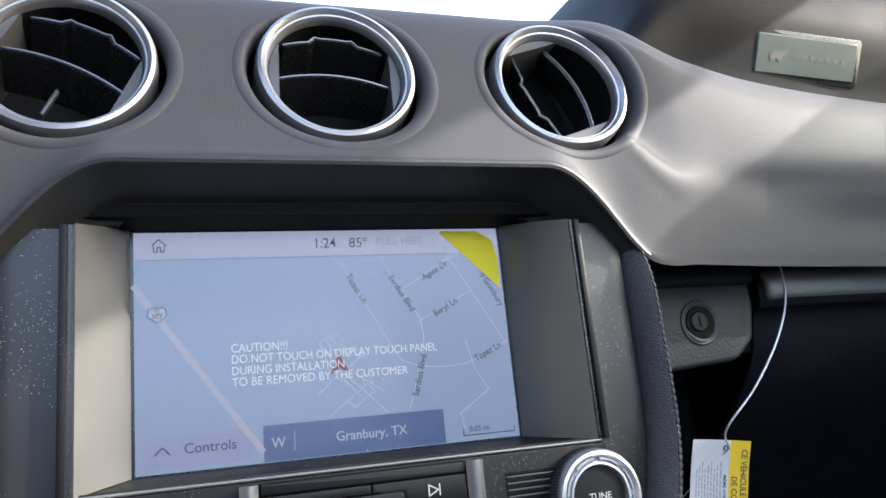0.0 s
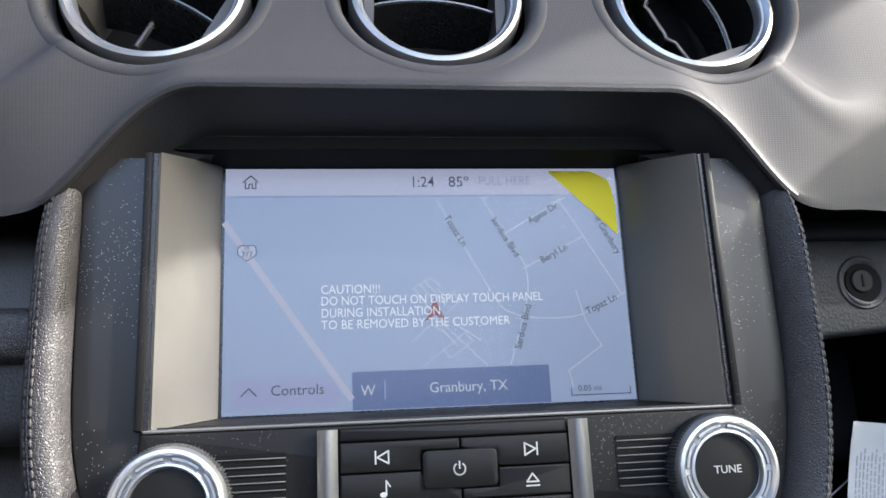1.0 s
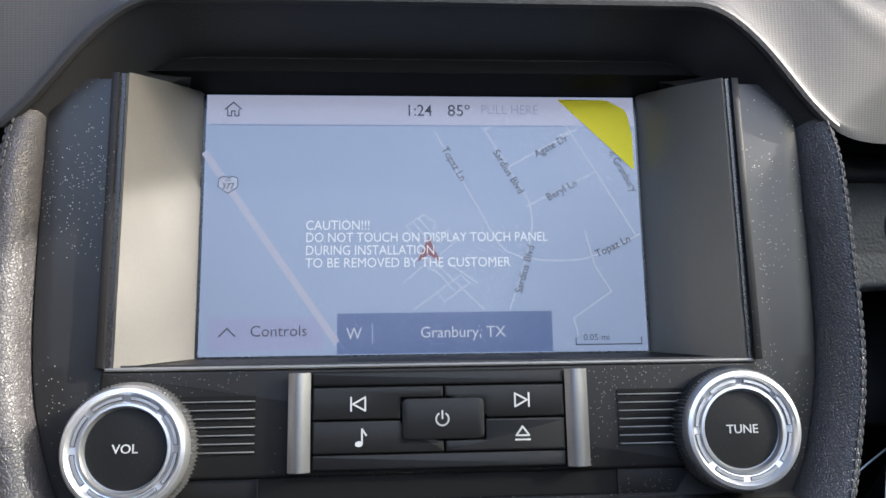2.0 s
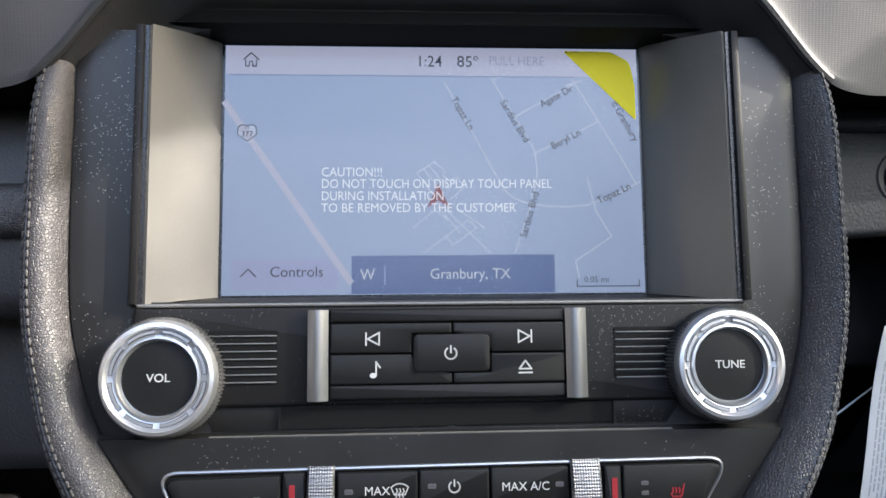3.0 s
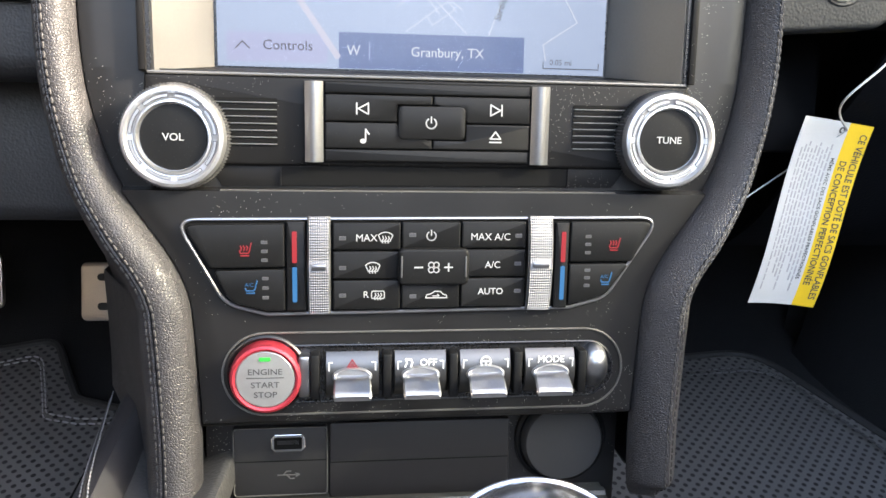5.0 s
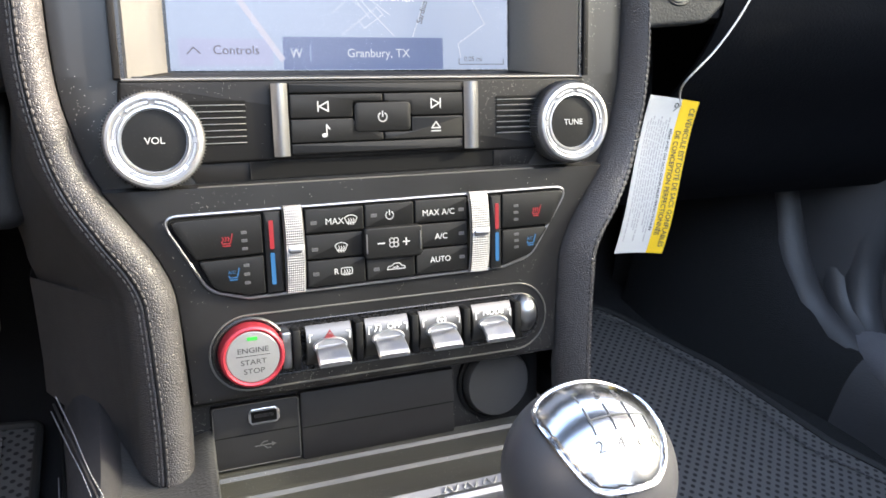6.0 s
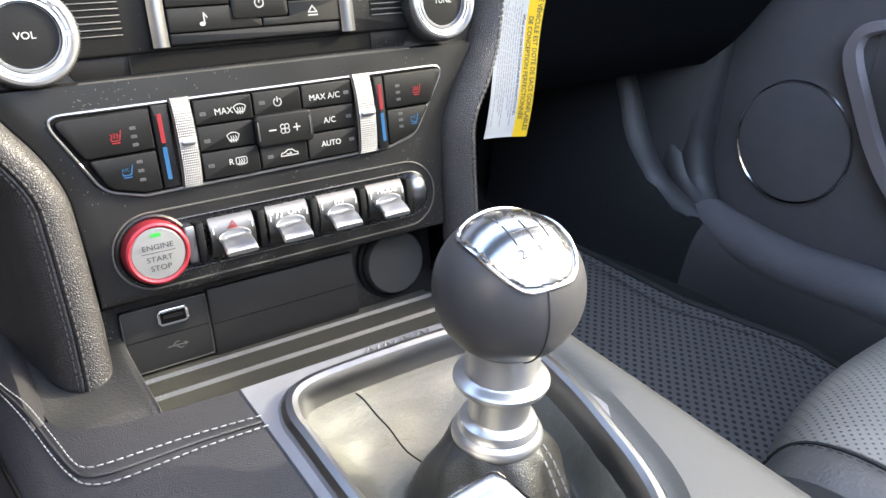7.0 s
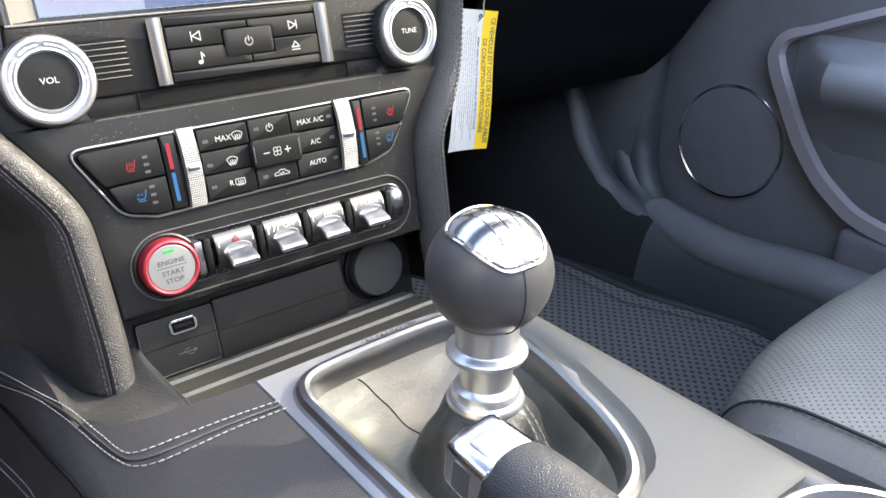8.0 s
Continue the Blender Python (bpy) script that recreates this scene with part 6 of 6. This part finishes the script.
# pedals
def pedal(x0, x1, z0, z1, y, lean, label):
    p = thing("pedal", ((x0 + x1) / 2, y, z0), label, "pedal", "W", group="pedals")
    m = Matrix.Translation(((x0 + x1) / 2, y, (z0 + z1) / 2)) @ Matrix.Rotation(radians(lean), 4, "X")
    w, h = (x1 - x0) / 2, (z1 - z0) / 2
    part("plate", tilted(plate(rrect(-w, w, -h, h, 6, 4), 0, 6, 1.5), m), PEDAL, p, "brushed metal pedal plate")
    k = max(2, int(h / 11))
    for i in range(k):
        z = -h + 2 * h * (i + 0.5) / k
        part("rubber_pad", tilted(plate(rrect(-w * 0.40, w * 0.72, z - 3.6, z + 3.6, 3.4, 3), -1.6, 1), m), RUBBER, p)
    arm = tube([m @ Vector((0, 6, 0)), m @ Vector((0, 60, 60)), m @ Vector((0, 70, 260))], 7, 8)
    part("arm", arm, RUBBER, p)
    return p


pedal(-289, -236, 170, 228, 365, -20, "metal accelerator pedal with rubber inserts")
pedal(-440, -360, 184, 238, 365, -18, "metal brake pedal with rubber inserts")
pedal(-550, -480, 182, 240, 365, -18, "metal clutch pedal with rubber inserts")

# passenger seat
seat = thing("passenger_seat", (390, -450, 60), "black leather passenger seat with perforated cushion and grey stitching", "seat", "W")
FRONT = [(-214, 120), (-212, 190), (-216, 228), (-226, 252), (-246, 266), (-280, 272), (-360, 272), (-520, 262), (-700, 250)]
rows = []
for i in range(25):
    x = 206 + 380 * i / 24
    d = (x - 396) / 190
    crown = 6 * (1 - d * d)
    rows.append([(x, y - 26 * d ** 4, z + crown * smooth((z - 180) / 60)) for y, z in [tuple(p)[1:] for p in spline([(0, y, z) for y, z in FRONT], 4)]])
part("cushion", loft(rows), SEAT, seat, "perforated leather cushion")
for sx in (-1, 1):
    xc = 396 + sx * 190
    rows = []
    for y, z in [tuple(p)[1:] for p in spline([(0, y, z) for y, z in FRONT], 4)]:
        y2 = y - 26
        lift = 14 * smooth((-y - 240) / 240)
        rows.append([(xc - sx * 1, y2, z), (xc + sx * 6, y2 - 1, z + 2 + lift * 0.6), (xc + sx * 20, y2 - 4, z + 3 + lift), (xc + sx * 34, y2 - 6, z - 2 + lift), (xc + sx * 42, y2 - 8, z - 16 + lift * 0.6), (xc + sx * 46, y2 - 8, z - 60), (xc + sx * 46, y2 - 8, 60)])
    part("bolster", loft(rows), SEATSIDE, seat, "smooth leather bolster")
    seam_line = [Vector(r[1]) + Vector((0, 0, 0.6)) for r in rows[6:]]
    part("piping", tube([p + Vector((0, 0, 0.2)) for p in seam_line], 1.0, 6), RUBBER, seat, "black seam")
    part("stitching", stitches([p + Vector((sx * 5, 0, 0.8)) for p in seam_line], 5.0, 3.8, 0.3), DARKTHREAD, seat, "grey stitching", kind="stuff")
    part("piping", tube([Vector(r[4]) + Vector((sx * 0.5, 0, 1)) for r in rows[3:]], 2.2, 8), BARGREY, seat, "pale grey piping")
    part("stitching", stitches([Vector(r[4]) + Vector((-sx * 3.5, 0, 5.0)) for r in rows[4:]], 5.0, 3.8, 0.3), DARKTHREAD, seat, "grey stitching", kind="stuff")
part("base", box(200, 590, -700, -240, 45, 200, 10, 2), CARPET, seat)
back = []
for i in range(15):
    u = i / 14
    z = 255 + 560 * u
    w = 178 + 26 * math.sin(math.pi * min(1, u * 1.1)) - 60 * smooth((u - 0.72) / 0.28)
    back.append([(396 - w, -760 - 90 * u, z), (396 - w + 8, -722 - 90 * u, z), (396 - w * 0.72, -700 - 90 * u, z), (396 - w * 0.55, -722 - 90 * u, z), (396 + w * 0.55, -722 - 90 * u, z), (396 + w * 0.72, -700 - 90 * u, z), (396 + w - 8, -722 - 90 * u, z), (396 + w, -760 - 90 * u, z), (396 + w * 0.8, -820 - 90 * u, z), (396 - w * 0.8, -820 - 90 * u, z)])
part("backrest", loft(back, close=True), SEATSIDE, seat, "smooth leather backrest")
part("headrest", box(286, 506, -930, -830, 800, 960, 40, 4), SEATSIDE, seat)
dseat = thing("driver_seat", (-430, -650, 60), "black leather driver seat with perforated centre panels", "seat", "W")
part("cushion", box(-640, -215, -900, -470, 60, 240, 40, 4), SEATSIDE, dseat)
part("backrest", box(-630, -225, -960, -820, 230, 830, 50, 4), SEATSIDE, dseat)
part("headrest", box(-540, -320, -990, -890, 815, 980, 40, 4), SEATSIDE, dseat)

# passenger door, sill and kick panel
door = thing("door_1", (650, -300, 300), "dark passenger door with round speaker and silver swoosh trim", "door", "W", kind="structure")
rows = []
for y in (150, 140, 110, 60, 0, -80, -200, -400, -700, -900):
    b = 10 * smooth((150 - y) / 30)
    rows.append([(672 - b, y, 110), (662 - b, y, 150), (660 - b, y, 300), (664 - b, y, 420), (670 - b, y, 540), (676 - b, y, 660), (684, y, 700), (720, y, 706)])
part("panel", loft(rows), DOORSKIN, door)
part("speaker_grille", tilted(lathe([(66, 0), (65.5, -3.0), (60, -4.2), (30, -5.6), (0.001, -6)], 0, 0, 64), Matrix.Translation((650, 42, 262)) @ Matrix.Rotation(radians(-90), 4, "Z")), DOORSKIN, door, "round dark speaker grille")
part("speaker_ring", tilted(open_lathe([(69, 1), (69.3, -2.4), (68, -3.8), (66.4, -2.6), (66, 1)], 0, 0, 72), Matrix.Translation((650, 42, 262)) @ Matrix.Rotation(radians(-90), 4, "Z")), POLISH, door, "thin chrome speaker ring")
sw = spline([(642, -160, 452), (642, -90, 428), (642, -40, 409), (642, -8, 398), (642, 4, 380), (641, 2, 360), (640, -14, 330), (638, -48, 276), (636, -88, 236), (634, -150, 208), (634, -300, 196), (634, -600, 196)], 6)
wid = [6 + 9 * smooth((i - 8) / 24) for i in range(len(sw))]
swo = []
for i, p in enumerate(sw):
    d = (sw[min(i + 1, len(sw) - 1)] - sw[max(i - 1, 0)]).normalized()
    s = Vector((0, d.z, -d.y))
    swo.append([p - s * 2, p + Vector((-5, 0, 0)), p + s * wid[i] + Vector((-7, 0, 0)), p + s * (wid[i] + 3) + Vector((2, 0, 0))])
part("swoosh", loft(swo), SWOOSH, door, "satin silver swoosh trim")
arm = []
for y in (-22, -30, -44, -80, -140, -300, -600, -900):
    k = smooth((-y - 22) / 60)
    arm.append([tuple(p) for p in spline([(655, y, 300 - 26 * k), (650 - 26 * k, y, 322), (650 - 52 * k, y, 346), (650 - 58 * k, y, 366), (650 - 46 * k, y, 384), (650 - 14 * k, y, 396), (658, y, 400)], 4)])
part("armrest", loft(arm), ARMREST, door, "padded dark armrest")
part("pocket", box(628, 655, -800, -110, 150, 210, 14, 3), DOORSKIN, door)
# unseen pane; its uneven top edge is shaped to place the sun patches
pane = plate(rounded([(-900, 690), (150, 690), (330, 720), (200, 790), (-60, 862), (-145, 876), (-192, 874), (-216, 864), (-310, 921), (-470, 984), (-900, 984)], [2, 20, 30, 60, 30, 15, 15, 60, 60, 2, 2], 5), 0, 4)
for v in pane.verts:
    v.co = Vector((699 + v.co.y, v.co.x, v.co.z))
part("pane", pane, TINTED, door, "unseen window pane, darkened to cut light from the driver side, a little lowered")
sill = thing("sill_trim", (600, -100, 120), "black plastic door sill and kick panel trim", "trim", "W", kind="structure")
rows = []
for i in range(28):
    u = i / 27
    y = -700 + 1080 * u
    f = smooth((y - 20) / 330)
    g = smooth((y - 150) / 180)
    rows.append([tuple(p) for p in spline([(588 - 100 * f, y, floor_z(y) - 4), (590 - 96 * f, y, 86 + 40 * f), (598 - 84 * f, y, 122 + 60 * f + 120 * g), (612 - 60 * f, y, 146 + 50 * f + 200 * g), (632 - 40 * f, y, 152 + 40 * f + 240 * g), (656 - 16 * f, y, 144 + 40 * f + 260 * g), (672, y, 120 + 60 * f + 300 * g)], 4)])
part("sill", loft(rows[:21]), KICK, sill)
# same loft as the sill, near-black from y = 100 on
part("sill_front", loft(rows[20:]), CARPET, sill, "near-black front end of the sill under the dashboard")
part("track_cover", box(596, 650, -110, -40, 70, 128, 18, 4), DOORSKIN, sill, "rounded cover at the seat track")
# the fold takes the paler door plastic to imitate light on its crest
for line, r in (([(642, 196, 172), (636, 160, 160), (629, 112, 146), (624, 42, 138), (624, -23, 136), (626, -99, 142), (630, -300, 145)], 28),):
    part("fold", tube(spline(line, 8), [r * (0.25 + 0.75 * smooth(i / 18)) for i in range(len(spline(line, 8)))], 20), DOORSKIN, sill, "soft fold in the kick panel, lightened for its lit crest")
for line, r in (
    ([(660, 158, 440), (657, 162, 400), (655, 166, 333), (650, 170, 266), (648, 166, 222), (640, 142, 172), (624, 84, 138), (618, 20, 128)], 23),
    ([(621, 218, 350), (623, 210, 310), (626, 206, 278), (632, 190, 226), (631, 160, 180), (622, 108, 148), (616, 60, 130)], 19),
    ([(588, 256, 330), (591, 248, 296), (593, 240, 267), (593, 218, 220), (604, 186, 172), (612, 132, 146), (617, 85, 132), (620, 40, 126)], 24),
):
    path = spline(line, 8)
    part("rib", tube(path, [r * (0.55 + 0.45 * math.sin(math.pi * i / (len(path) - 1))) for i in range(len(path))], 14), KICK, sill, "soft upright rib in the kick panel")
hp = []
for i in range(14):
    z = 100 + 480 * i / 13
    hp.append([tuple(p) for p in spline([(676, 128, z), (660, 146, z), (640, 152, z), (622, 170, z), (606, 200, z), (600, 232, z), (584, 250, z), (566, 268, z), (548, 310, z), (530, 360, z), (500, 420, z)], 4)])
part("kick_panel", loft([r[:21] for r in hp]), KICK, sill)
# the kick panel's loft goes on in near-black
part("kick_front", loft([r[20:] for r in hp]), CARPET, sill, "near-black front end of the kick panel")

# driver door and rear wall, behind or beside the view
ddoor = thing("door_2", (-680, -300, 300), "dark driver door panel", "door", "W", kind="structure")
# unseen door, kept dark and high to cut reflections on the left
part("panel", box(-720, -670, -900, 150, 60, 690, 20, 3), SOFT, ddoor)
part("pane", box(-700, -696, -900, 150, 692, 930), SMOKED, ddoor, "unseen window pane, darkened to cut light from the driver side")
# added panel out of view that blocks driver-side light
sail = plate([(-250, 590), (150, 590), (330, 700), (200, 840), (-40, 905), (-190, 880)], 0, 26, 4)
for v in sail.verts:
    v.co = Vector((-702 + v.co.y, v.co.x, v.co.z))
part("side_light_block", sail, SOFT, ddoor, "unseen corner panel added to block light from the driver side")
part("kick_panel", box(-700, -620, 150, 480, 40, 560, 30, 3), SOFT, ddoor)
# out of view; both panels are added to hold back light from behind
quarter = thing("wall_quarter", (-730, -1000, 700), "unseen rear quarter panel added to block light behind the driver door", "wall", "W", kind="structure")
part("panel", box(-770, -705, -1180, -905, 40, 1150, 20, 2), SOFT, quarter)
part("rear_light_block", box(-704, 260, -1178, -1120, 622, 800, 20, 2), SOFT, quarter, "unseen dark panel added to block light from the rear")
rear = solid("wall_rear", box(-760, 760, -1180, -1100, 0, 620, 20, 2), SOFT, (0, -1140, 0), "dark rear bulkhead and folded seats", "wall", "W", kind="structure")
shell = thing("windshield", (0, 300, 700), "raked windshield in a dark frame", "windshield", "W", kind="structure")
glass = part("pane", loft([[(-640, 430, 690), (640, 430, 690)], [(-560, 0, 985), (560, 0, 985)]]), GLASS, shell)
glass.visible_shadow = False
# unseen roof pieces, sized so that sun and sky reach only chosen places
part("header", box(-780, 780, -214, 10, 975, 1015, 8, 3), SOFT, shell, "unseen roof edge, made deep to shade the dash")
part("roof_rail", box(684, 705, -1100, -150, 987, 1150, 4, 2), SOFT, shell, "unseen side rail of the roof, placed to bound the light")
part("driver_roof_rail", box(-690, -610, -1100, -216, 930, 1122, 14, 3), SOFT, shell, "unseen side rail of the roof, placed to bound the light")
for sx in (-1, 1):
    part("pillar", tube([(sx * 690, 470, 640), (sx * 640, 230, 840), (sx * 585, -60, 1000)], 34, 10), SOFT, shell)
for sx in (-1, 1):
    part("fender", box(sx * 690 - 12, sx * 690 + 12, 135, 640, -80, 640, 4, 1), PAINT, shell, "dark inner fender")
part("bulkhead", box(-690, 690, 590, 640, -80, 640, 4, 1), PAINT, shell)
part("cowl", box(-700, 700, 380, 560, 560, 690, 20, 2), PAINT, shell)
part("hood", loft([[(-760, 560, 640), (-300, 540, 690), (300, 540, 690), (760, 560, 640)], [(-760, 1500, 560), (-300, 1500, 620), (300, 1500, 620), (760, 1500, 560)]]), PAINT, shell)
wall = thing("building", (0, 30000, 0), "low tan building across the lot", "building", "W")
part("wall", box(-9000, 30000, 30000, 36000, -400, 3600, 30, 1), surface("tan_wall", (0.50, 0.42, 0.31), 0.9, mottle=0.2, mottle_scale=0.4), wall)
part("roof", box(-9300, 30300, 29700, 36300, 3600, 4000, 30, 1), surface("pale_roof", (0.6, 0.58, 0.55), 0.8), wall)
